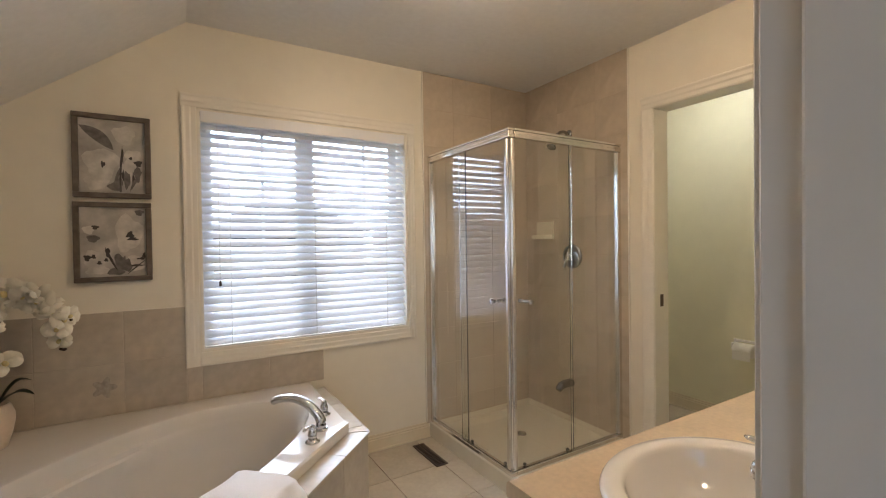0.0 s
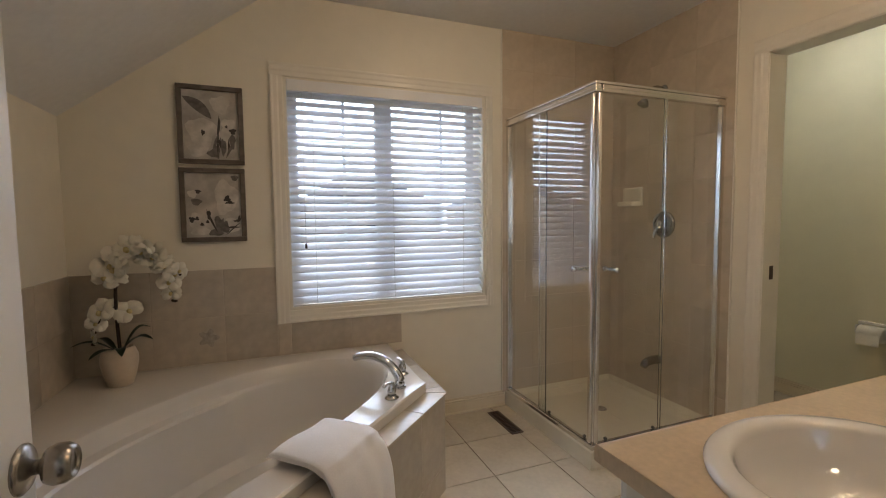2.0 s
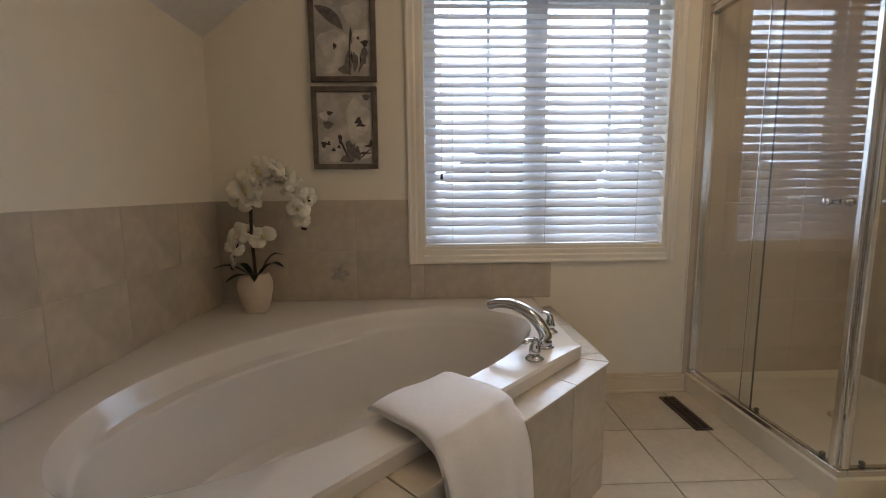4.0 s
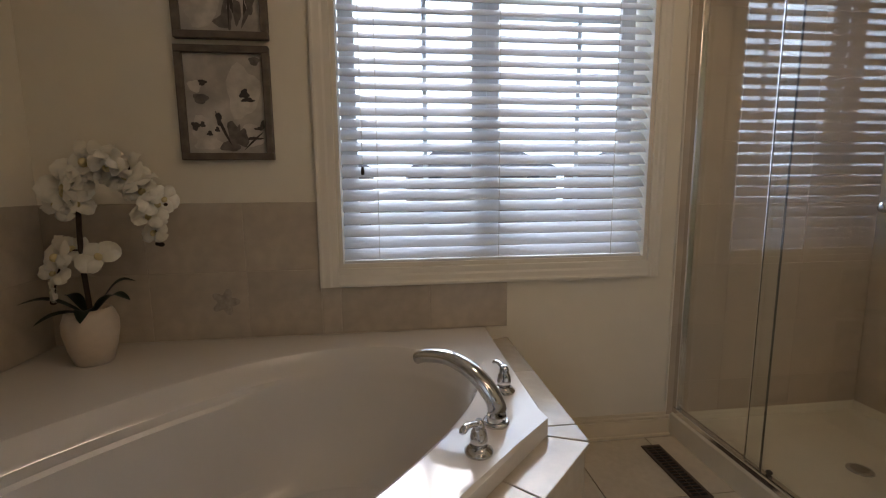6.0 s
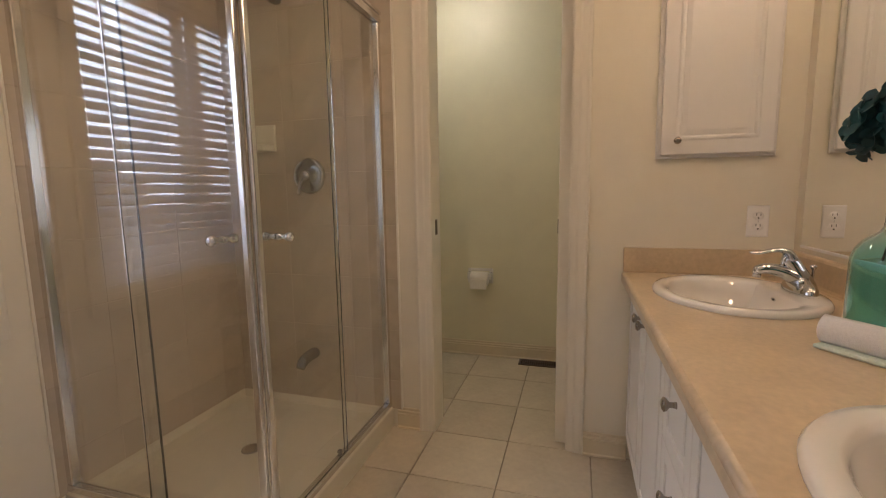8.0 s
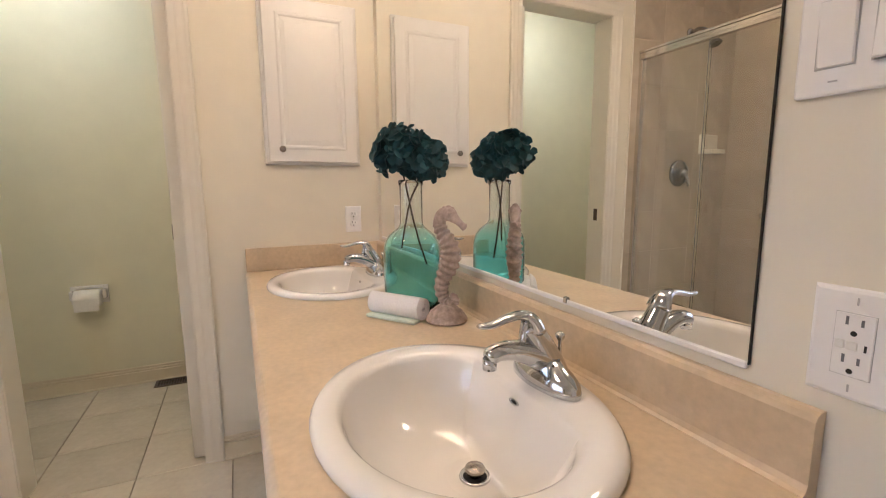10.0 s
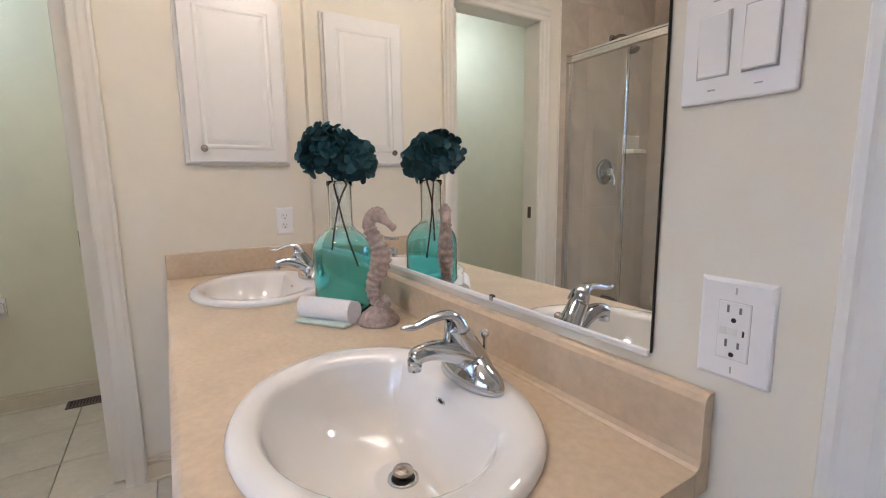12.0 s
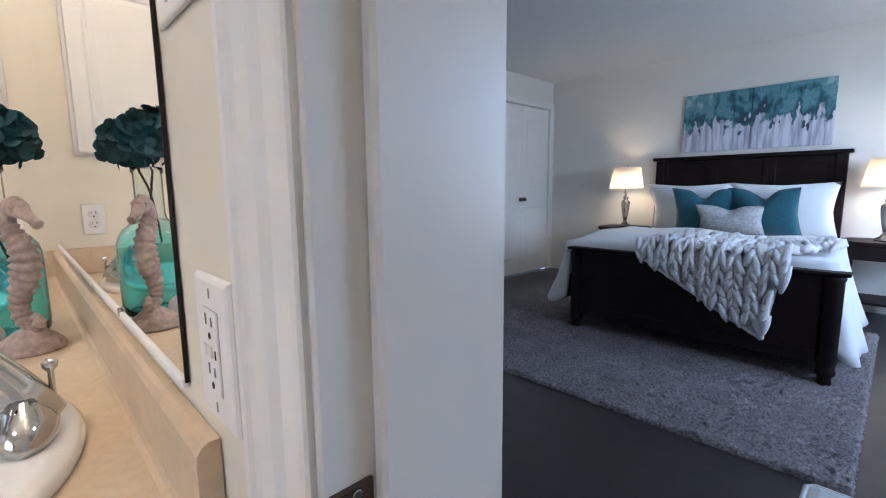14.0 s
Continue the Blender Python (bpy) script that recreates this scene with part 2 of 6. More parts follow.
def canvas_art():
    """Teal and navy foliage over pale lavender trunks that rise from the lower edge."""
    m = bpy.data.materials.new("abstract_teal_forest_painting")
    m.use_nodes = True
    nt = m.node_tree
    b = nt.nodes["Principled BSDF"]
    b.inputs["Roughness"].default_value = 0.6
    tc = nt.nodes.new("ShaderNodeTexCoord")
    sx = nt.nodes.new("ShaderNodeSeparateXYZ")
    nt.links.new(tc.outputs["Object"], sx.inputs[0])
    def noise_of(scale, detail, stretch):
        mp = nt.nodes.new("ShaderNodeMapping")
        mp.inputs["Scale"].default_value = stretch
        nt.links.new(tc.outputs["Object"], mp.inputs[0])
        n = nt.nodes.new("ShaderNodeTexNoise")
        n.inputs["Scale"].default_value, n.inputs["Detail"].default_value = scale, detail
        nt.links.new(mp.outputs[0], n.inputs["Vector"])
        return n.outputs[0]
    def calc(op, p, q, r=None):
        n = nt.nodes.new("ShaderNodeMath")
        n.operation = op
        for i, v in enumerate((p, q, r)):
            if v is None:
                continue
            if isinstance(v, (int, float)):
                n.inputs[i].default_value = v
            else:
                nt.links.new(v, n.inputs[i])
        return n.outputs[0]
    def ramp(fac, stops):
        cr = nt.nodes.new("ShaderNodeValToRGB")
        e = cr.color_ramp.elements
        e[0].position, e[0].color = stops[0][0], (*stops[0][1], 1)
        e[1].position, e[1].color = stops[-1][0], (*stops[-1][1], 1)
        for p, c in stops[1:-1]:
            k = e.new(p)
            k.color = (*c, 1)
        nt.links.new(fac, cr.inputs[0])
        return cr.outputs[0]
    streak = noise_of(17, 4, (1.0, 1.0, 0.09))
    blot = noise_of(9, 5, (1.0, 1.0, 0.8))
    dabs = noise_of(21, 3, (1.0, 1.0, 0.55))
    edge = calc("ADD", calc("MULTIPLY_ADD", streak, 0.55, -0.60), calc("MULTIPLY", dabs, 0.56))
    above = calc("SUBTRACT", sx.outputs[2], edge)
    depth = calc("MULTIPLY_ADD", above, 1.3, calc("MULTIPLY_ADD", blot, 1.5, -0.54))
    leaves = ramp(depth, [(0.10, (0.035, 0.045, 0.075)), (0.28, (0.03, 0.085, 0.11)), (0.42, (0.07, 0.19, 0.22)), (0.55, (0.15, 0.27, 0.31)), (0.68, (0.10, 0.22, 0.26)), (0.85, (0.30, 0.42, 0.45))])
    trunks = ramp(noise_of(30, 4, (1.0, 1.0, 0.10)), [(0.35, (0.33, 0.32, 0.39)), (0.48, (0.47, 0.46, 0.53)), (0.60, (0.66, 0.65, 0.69))])
    side = nt.nodes.new("ShaderNodeMapRange")
    side.inputs[1].default_value, side.inputs[2].default_value = -0.015, 0.03
    nt.links.new(above, side.inputs[0])
    mx = nt.nodes.new("ShaderNodeMix")
    mx.data_type = "RGBA"
    nt.links.new(side.outputs[0], mx.inputs[0])
    nt.links.new(trunks, mx.inputs[6])
    nt.links.new(leaves, mx.inputs[7])
    nt.links.new(mx.outputs[2], b.inputs["Base Color"])
    return m


ART = canvas_art()


# ---- mesh helpers ----
def box(bm, x0, x1, y0, y1, z0, z1, bevel=0.0, seg=1):
    r = bmesh.ops.create_cube(bm, size=1)
    vs = r["verts"]
    for v in vs:
        v.co = Vector(((x0 + x1) / 2 + v.co.x * (x1 - x0), (y0 + y1) / 2 + v.co.y * (y1 - y0), (z0 + z1) / 2 + v.co.z * (z1 - z0)))
    if bevel:
        es = list({e for v in vs for e in v.link_edges})
        bmesh.ops.bevel(bm, geom=es, offset=bevel, segments=seg, profile=0.5, affect="EDGES")
    return bm


def boxed(*a, **k):
    return box(bmesh.new(), *a, **k)


def prism(bm, poly, z0, z1, bevel=0.0, seg=1):
    lo = [bm.verts.new((x, y, z0)) for x, y in poly]
    hi = [bm.verts.new((x, y, z1)) for x, y in poly]
    n = len(poly)
    fs = [bm.faces.new(hi), bm.faces.new(lo[::-1])]
    for i in range(n):
        fs.append(bm.faces.new((lo[i], lo[(i + 1) % n], hi[(i + 1) % n], hi[i])))
    bmesh.ops.recalc_face_normals(bm, faces=fs)
    if bevel:
        es = list({e for f in fs for e in f.edges})
        bmesh.ops.bevel(bm, geom=es, offset=bevel, segments=seg, profile=0.5, affect="EDGES")
    return bm


def rings(bm, loops, close=True, cap0=True, cap1=True):
    """Skin a list of closed loops of points."""
    vv = [[bm.verts.new(p) for p in l] for l in loops]
    for a, b in zip(vv, vv[1:]):
        n = len(a)
        for i in range(n if close else n - 1):
            bm.faces.new((a[i], a[(i + 1) % n], b[(i + 1) % n], b[i])).smooth = True
    if cap0:
        bm.faces.new(vv[0][::-1])
    if cap1:
        bm.faces.new(vv[-1])
    bmesh.ops.recalc_face_normals(bm, faces=bm.faces[:])
    return bm


def lathe(profile, n=24, bm=None, at=(0, 0, 0), sx=1.0, sy=1.0, caps=(True, True)):
    bm = bm or bmesh.new()
    loops = [[(at[0] + r * sx * math.cos(2 * math.pi * i / n), at[1] + r * sy * math.sin(2 * math.pi * i / n), at[2] + z) for i in range(n)] for r, z in profile]
    return rings(bm, loops, cap0=caps[0], cap1=caps[1])


def tube(points, radii, n=12, bm=None, flat=1.0, up=(0, 0, 1)):
    """Sweep a round (or flattened) section along points."""
    bm = bm or bmesh.new()
    P = [Vector(p) for p in points]
    if not hasattr(radii, "__len__"):
        radii = [radii] * len(P)
    loops = []
    for i, p in enumerate(P):
        d = (P[min(i + 1, len(P) - 1)] - P[max(i - 1, 0)]).normalized()
        s = d.cross(Vector(up))
        if s.length < 1e-3:
            s = d.cross(Vector((1, 0, 0)))
        s.normalize()
        u = s.cross(d).normalized()
        loops.append([p + radii[i] * (math.cos(a) * s + flat * math.sin(a) * u) for a in [2 * math.pi * k / n for k in range(n)]])
    return rings(bm, loops)


def curve_points(ctrl, n=16):
    """A smooth line through control points."""
    P = [Vector(c) for c in ctrl]
    P = [2 * P[0] - P[1]] + P + [2 * P[-1] - P[-2]]
    out = []
    m = len(P) - 3
    for k in range(n + 1):
        u = k / n * m
        i = min(int(u), m - 1)
        t = u - i
        a, b, c, d = P[i:i + 4]
        out.append(0.5 * (2 * b + (c - a) * t + (2 * a - 5 * b + 4 * c - d) * t * t + (3 * b - a - 3 * c + d) * t ** 3))
    return out


def ball(bm, c, r, sx=1, sy=1, sz=1, u=14, v=8):
    res = bmesh.ops.create_uvsphere(bm, u_segments=u, v_segments=v, radius=r)
    for w in res["verts"]:
        w.co = Vector((c[0] + w.co.x * sx, c[1] + w.co.y * sy, c[2] + w.co.z * sz))
        for f in w.link_faces:
            f.smooth = True
    return bm


def turned(bm, m):
    bmesh.ops.transform(bm, matrix=m, verts=bm.verts[:])
    return bm


def creased(bm, degrees=32, drop=0.0):
    """Marks edges sharper than that as creases, those only that fall by drop or more."""
    for e in bm.edges:
        p, q = e.verts
        if len(e.link_faces) == 2 and abs(p.co.z - q.co.z) >= drop and e.calc_face_angle() > radians(degrees):
            e.smooth = False
    return bm


def mesh_of(name, bm, mat):
    me = bpy.data.meshes.new(name)
    bm.to_mesh(me)
    bm.free()
    me.materials.append(mat)
    return me


def part(name, bm, mat, parent, label=""):
    ob = new(name, mesh_of(name, bm, mat))
    ob.parent = parent
    if label:
        tagged(ob, label)
    return ob


def again(name, src, parent, loc=(0, 0, 0), rot=(0, 0, 0), scale=None):
    """Another part on the mesh of src."""
    ob = new(name, src.data)
    ob.parent = parent
    ob.location, ob.rotation_euler = loc, [radians(a) for a in rot]
    if scale:
        ob.scale = scale
    return ob


def thing(name, label, category, at=(0, 0, 0), rz=0.0, group="", kind=""):
    e = new(name)
    e.matrix_world = pose(*at, 0, 0, rz)
    return tagged(e, label, category, group, kind)


def solid(name, bm, mat, label, category, kind="structure", group=""):
    return tagged(new(name, mesh_of(name, bm, mat)), label, category, group, kind)


# ---- structure ----
def wall_with_hole(axis, lo, hi, a0, a1, z0, z1, h=None):
    """A wall from lo to hi across, a0 to a1 along, with one opening h = (b0, b1, c0, c1)."""
    bm = bmesh.new()
    def piece(p0, p1, q0, q1):
        if p1 - p0 > 1e-4 and q1 - q0 > 1e-4:
            if axis == "y":
                box(bm, p0, p1, lo, hi, q0, q1)
            else:
                box(bm, lo, hi, p0, p1, q0, q1)
    if h:
        piece(a0, h[0], z0, z1)
        piece(h[1], a1, z0, z1)
        piece(h[0], h[1], z0, h[2])
        piece(h[0], h[1], h[3], z1)
    else:
        piece(a0, a1, z0, z1)
    return bm


wall_north = solid("wall_north", wall_with_hole("y", W, W + 0.18, XW - 0.12, 1.15, -0.02, 2.6, (WX0, WX1, WZ0, WZ1)), PAINT, "cream painted bathroom wall round a wide window", "wall")
wall_east = solid("wall_east", wall_with_hole("x", 0.0, 0.12, 0.0, W, -0.02, 2.6, (WC_S - 0.014, WC_N + 0.014, -0.02, WC_TOP + 0.014)), PAINT, "cream painted wall with a toilet room doorway", "wall")
wall_south = solid("wall_south", wall_with_hole("y", -0.07, 0.0, XW - 0.12, 1.15, -0.02, 2.6, (DOOR_W - 0.016, DOOR_E + 0.016, -0.02, 2.066)), PAINT, "cream painted wall behind a long vanity mirror", "wall")
wall_south_bedroom = solid("wall_south_bedroom", wall_with_hole("y", -0.13, -0.07, -3.82, 1.32, -0.02, 2.6, (DOOR_W - 0.016, DOOR_E + 0.016, -0.02, 2.066)), PAINT_BED, "pale grey bedroom side of the partition wall", "wall")
wall_west = solid("wall_west", boxed(XW - 0.12, XW, 0, W, -0.02, 2.6), PAINT, "cream painted knee wall beside a corner bathtub", "wall")
wall_wc_back = solid("wall_toilet_room_back", boxed(1.03, 1.15, 0.0, W, -0.02, 2.6), PAINT_WC, "pale greenish cream back wall of the toilet room", "wall")
wall_wc_south = solid("wall_toilet_room_side", boxed(0.12, 1.03, 0.30, 0.42, -0.02, 2.6), PAINT_WC, "pale greenish cream side wall of the toilet room", "wall")
ceiling = solid("ceiling", boxed(XW - 0.12, 1.15, 0.0, W, CEIL, CEIL + 0.1), CEILING, "flat white painted bathroom ceiling", "ceiling")
bm = bmesh.new()
prism(bm, [(XW, 1.745), (-2.27, CEIL), (-2.27, CEIL + 0.02), (XW, CEIL + 0.02)], 0.0, W)
turned(bm, Matrix(((1, 0, 0, 0), (0, 0, 1, 0), (0, 1, 0, 0), (0, 0, 0, 1))))
bmesh.ops.recalc_face_normals(bm, faces=bm.faces[:])
slope = solid("ceiling_slope", bm, CEILING, "sloping white painted ceiling over the bathtub", "ceiling")

# bedroom shell
floor_bed = solid("floor_bedroom", boxed(-3.7, 1.2, -5.15, -0.06, -0.06, 0.0), DARK_FLOOR, "dark grey-brown wooden bedroom floor", "floor")
wall_bed = solid("wall_bed", boxed(-3.82, 1.32, -5.27, -5.15, -0.02, 2.6), PAINT_BED, "pale grey wall behind the bed", "wall")
wall_bed_east = solid("wall_bedroom_east", wall_with_hole("x", 1.2, 1.32, -5.15, -0.13, -0.02, 2.6, (-5.08, -3.9, -0.02, 2.10)), PAINT_BED, "pale grey wall with white closet doors", "wall")
wall_bed_west = solid("wall_bedroom_west", wall_with_hole("x", -3.82, -3.7, -5.15, -0.13, -0.02, 2.6, (-4.2, -2.0, 0.8, 2.15)), PAINT_BED, "pale grey bedroom wall with a wide opening added for daylight", "wall")
ceiling_bed = solid("ceiling_bedroom", boxed(-3.82, 1.32, -5.27, -0.13, 2.44, 2.54), CEILING, "flat white bedroom ceiling", "ceiling")

# bathroom floor: grout bed and tiles
TILE_X, TILE_Y, TX, TY = 0.335, 0.348, -1.342, 2.064
floor = solid("floor", boxed(XW, 1.03, -0.06, W, -0.06, -0.003), GROUT, "cream ceramic tiled bathroom floor with thin grout lines", "floor")


def tile_grid(name, parent, mat, u0, u1, v0, v1, su, sv, ou, ov, place, gap=0.004, thick=0.008, skip=None, bevel=0.0012):
    """Tiles between u0..u1 and v0..v1 with joints through (ou, ov); place(u, v, w) gives the world point."""
    shared = {}
    iu, iv = math.floor((u0 - ou) / su), math.floor((v0 - ov) / sv)
    for i in range(iu, math.ceil((u1 - ou) / su)):
        for j in range(iv, math.ceil((v1 - ov) / sv)):
            a0, a1 = max(u0, ou + i * su), min(u1, ou + (i + 1) * su)
            b0, b1 = max(v0, ov + j * sv), min(v1, ov + (j + 1) * sv)
            if a1 - a0 < 0.02 or b1 - b0 < 0.02 or (skip and skip((a0 + a1) / 2, (b0 + b1) / 2)):
                continue
            key = (round(a1 - a0, 3), round(b1 - b0, 3))
            if key not in shared:
                t = bmesh.new()
                box(t, -(a1 - a0 - gap) / 2, (a1 - a0 - gap) / 2, -(b1 - b0 - gap) / 2, (b1 - b0 - gap) / 2, -0.004, thick, bevel)
                c, o = place(0, 0, 0), [place(1, 0, 0), place(0, 1, 0), place(0, 0, 1)]
                m = Matrix([[o[k][r] - c[r] for k in range(3)] for r in range(3)]).to_4x4()
                turned(t, m)
                bmesh.ops.recalc_face_normals(t, faces=t.faces[:])
                shared[key] = mesh_of(name, t, mat)
            ob = new(name, shared[key])
            ob.parent = parent
            ob.location = place((a0 + a1) / 2, (b0 + b1) / 2, 0)



# ---- trim, doors and window ----
def on_east(u, v, w):
    return (-w, u, v)


def on_north(u, v, w):
    return (u, W - w, v)


def on_south(u, v, w):
    return (u, w, v)


def on_west(u, v, w):
    return (XW + w, u, v)


def on_floor(u, v, w):
    return (u, v, w)


def on_wc_back(u, v, w):
    return (1.03 - w, u, v)


def placed_box(bm, place, u0, u1, v0, v1, w0, w1, bevel=0.0, seg=1):
    a, b = place(u0, v0, w0), place(u1, v1, w1)
    lo, hi = [min(p, q) for p, q in zip(a, b)], [max(p, q) for p, q in zip(a, b)]
    return box(bm, lo[0], hi[0], lo[1], hi[1], lo[2], hi[2], bevel, seg)


MOULD = ((0.0, 0.0005), (0.0, 0.008), (0.03, 0.0098), (0.10, 0.0106), (0.34, 0.0112), (0.40, 0.0128), (0.47, 0.0146), (0.70, 0.0156), (0.78, 0.0170), (0.84, 0.0192), (0.93, 0.0194), (0.98, 0.0182), (1.0, 0.0160), (1.0, 0.0005))


def moulding(place, fixed, side, width, a, b, upright):
    """One run of casing: the moulded section swept from a to b along a leg or a head."""
    loops = []
    for s in (a, b):
        if upright:
            loops.append([place(fixed + side * p * width, s, d) for p, d in MOULD])
        else:
            loops.append([place(s, fixed + side * p * width, d) for p, d in MOULD])
    bm = rings(bmesh.new(), loops)
    for f in bm.faces:
        f.smooth = False
    return bm


def casing(parent, place, mat, u0, u1, v0, v1, width=0.07, sill=False, far=None):
    """Moulded casing round an opening u0..u1, v0..v1: legs, head and, with a sill, a bottom run."""
    u0, u1, v1 = u0 - 0.004, u1 + 0.004, v1 + 0.004
    v0 = v0 - 0.004 if sill else v0
    low = v0 - (width if sill else 0)
    part("casing_leg", moulding(place, u0, -1, width, low, v1, True), mat, parent)
    far = far or width
    part("casing_leg", moulding(place, u1, 1, far, low, v1, True), mat, parent)
    part("casing_head", moulding(place, v1, 1, width, u0 - width, u1 + far, False), mat, parent)
    if sill:
        part("casing_bottom", moulding(place, v0, -1, width, u0, u1, False), mat, parent)


# bathroom doorway
door_1 = thing("door_1", "white painted doorway frame with moulded casing and bronze strike plate", "door frame", (0, 0, 0), kind="structure")
casing(door_1, on_south, TRIM_W, DOOR_W, DOOR_E, 0.0, 2.05)
part("jamb", boxed(DOOR_E, DOOR_E + 0.016, -0.142, 0.004, 0, 2.05, 0.002), TRIM_W, door_1)
part("jamb", boxed(DOOR_W - 0.016, DOOR_W, -0.142, 0.004, 0, 2.05, 0.002), TRIM_W, door_1)
part("jamb_head", boxed(DOOR_W, DOOR_E, -0.142, 0.004, 2.05, 2.066, 0.002), TRIM_W, door_1)
part("door_stop", boxed(DOOR_E - 0.012, DOOR_E, -0.142, -0.030, 0, 2.05, 0.003), TRIM_W, door_1)
part("door_stop", boxed(DOOR_W, DOOR_W + 0.012, -0.142, -0.040, 0, 2.05, 0.003), TRIM_W, door_1)
part("casing_leg", moulding(lambda u, v, w: (u, -0.13 - w, v), DOOR_E + 0.004, 1, 0.07, 0.0, 2.12, True), TRIM_W, door_1)
strike = part("strike_plate", boxed(DOOR_E - 0.0025, DOOR_E + 0.002, -0.0295, 0.004, 0.872, 0.938, 0.0015), BRONZE, door_1, "dark bronze strike plate")
part("lip", boxed(DOOR_E - 0.0035, DOOR_E + 0.003, 0.0042, 0.0125, 0.884, 0.926, 0.002, 2), BRONZE, strike)
# black patch painted for the shade in the latch hole
part("latch_hole", boxed(DOOR_E - 0.0032, DOOR_E - 0.0026, -0.024, -0.010, 0.888, 0.922), BLACK, strike)
part("screw", lathe([(0.004, 0), (0.003, 0.001)], 10, at=(0, 0, 0)), NICKEL, strike).matrix_local = pose(DOOR_E - 0.0026, -0.017, 0.932, 0, -90, 0)

# open panelled door leaf
leaf = thing("door_leaf", "white panelled door standing open with a brushed nickel knob", "door", (-2.702, -0.005, 0.008))
bm = bmesh.new()
DL, DH, DT = 0.705, 2.02, 0.036
panels = [(0.115, 0.335, 0.22, 0.74), (0.39, 0.61, 0.22, 0.74), (0.115, 0.335, 0.98, 1.86), (0.39, 0.61, 0.98, 1.86)]
us, vs = sorted({0, DL, *[p for q in panels for p in q[:2]]}), sorted({0, DH, *[p for q in panels for p in q[2:]]})
for a0, a1 in zip(us, us[1:]):
    for b0, b1 in zip(vs, vs[1:]):
        inside = any(p[0] <= a0 and a1 <= p[1] and p[2] <= b0 and b1 <= p[3] for p in panels)
        box(bm, 0.008 if inside else 0, DT - 0.008 if inside else DT, a0, a1, b0, b1)
part("slab", bm, TRIM_W, leaf)
for p in panels:
    bm = bmesh.new()
    m = 0.035
    rings(bm, [[(DT - 0.008, p[0] + 0.012, p[2] + 0.012), (DT - 0.008, p[1] - 0.012, p[2] + 0.012), (DT - 0.008, p[1] - 0.012, p[3] - 0.012), (DT - 0.008, p[0] + 0.012, p[3] - 0.012)],
               [(DT - 0.001, p[0] + m, p[2] + m), (DT - 0.001, p[1] - m, p[2] + m), (DT - 0.001, p[1] - m, p[3] - m), (DT - 0.001, p[0] + m, p[3] - m)]], cap0=False)
    for f in bm.faces:
        f.smooth = False
    part("raised_panel", bm, TRIM_W, leaf)
knob = part("knob", turned(lathe([(0.0105, 0), (0.0105, 0.020), (0.012, 0.024), (0.0250, 0.030), (0.0295, 0.040), (0.0290, 0.053), (0.0232, 0.063), (0.020, 0.0645), (0.017, 0.061), (0.014, 0.0595)], 28), pose(DT, 0.670, 0.893, 0, 90, 0)), NICKEL, leaf, "brushed nickel door knob")
part("rosette", turned(lathe([(0.036, 0), (0.036, 0.003), (0.030, 0.008), (0.016, 0.012), (0.012, 0.014)], 28), pose(DT, 0.670, 0.893, 0, 90, 0)), NICKEL, leaf)
part("knob", turned(lathe([(0.0105, 0), (0.0105, 0.020), (0.0235, 0.030), (0.0275, 0.040), (0.0215, 0.062), (0.016, 0.0635)], 20), pose(0, 0.670, 0.893, 0, -90, 0)), NICKEL, leaf)
part("latch_plate", boxed(0.006, 0.030, DL, DL + 0.002, 0.863, 0.923, 0.001), NICKEL, leaf)

# toilet room doorway with a pocket door
door_2 = thing("door_2", "cream painted toilet room doorway with moulded casing", "door frame", kind="structure")
casing(door_2, on_east, TRIM, WC_S, WC_N, 0.0, WC_TOP)
part("jamb", boxed(-0.004, 0.124, WC_N - 0.0, WC_N + 0.014, 0, WC_TOP, 0.002), TRIM, door_2)
part("jamb", boxed(-0.004, 0.040, WC_S - 0.014, WC_S, 0, WC_TOP, 0.002), TRIM, door_2)
part("jamb", boxed(0.080, 0.124, WC_S - 0.014, WC_S, 0, WC_TOP, 0.002), TRIM, door_2)
part("jamb_head", boxed(-0.004, 0.124, WC_S, WC_N, WC_TOP, WC_TOP + 0.014, 0.002), TRIM, door_2)
part("strike_plate", boxed(0.045, 0.075, WC_N - 0.002, WC_N, 0.93, 1.0, 0.001), BRONZE, door_2, "small dark metal strike plate")
pocket = thing("pocket_door", "cream painted pocket door slid into the wall", "door", (0.043, WC_S - 0.6, 0.012))
part("slab", boxed(0, 0.034, 0, 0.645, 0, 2.03, 0.002), TRIM, pocket)
part("latch", boxed(0.008, 0.026, 0.6455, 0.648, 0.93, 0.99, 0.001), BRONZE, pocket, "small dark metal latch")

# baseboards
def baseboard(place, u0, u1, h=0.105, mat=BASE):
    bm = bmesh.new()
    placed_box(bm, place, u0, u1, 0.0, h * 0.72, 0.0005, 0.013, 0.002)
    placed_box(bm, place, u0, u1, h * 0.72, h * 0.86, 0.0005, 0.010, 0.003)
    placed_box(bm, place, u0, u1, h * 0.86, h, 0.0005, 0.006, 0.002)
    placed_box(bm, place, u0, u1, 0.0, 0.018, 0.0135, 0.022, 0.004)
    return solid("baseboard", bm, mat, "cream painted stepped baseboard along the wall", "baseboard")


baseboard(on_north, -1.598, -0.89)
baseboard(on_east, WC_N + 0.071, 1.55)
baseboard(on_east, 0.53, WC_S - 0.071)
baseboard(on_wc_back, 0.43, W - 0.01)
baseboard(on_south, -1.835, -1.70)
baseboard(on_west, 0.02, 0.81)

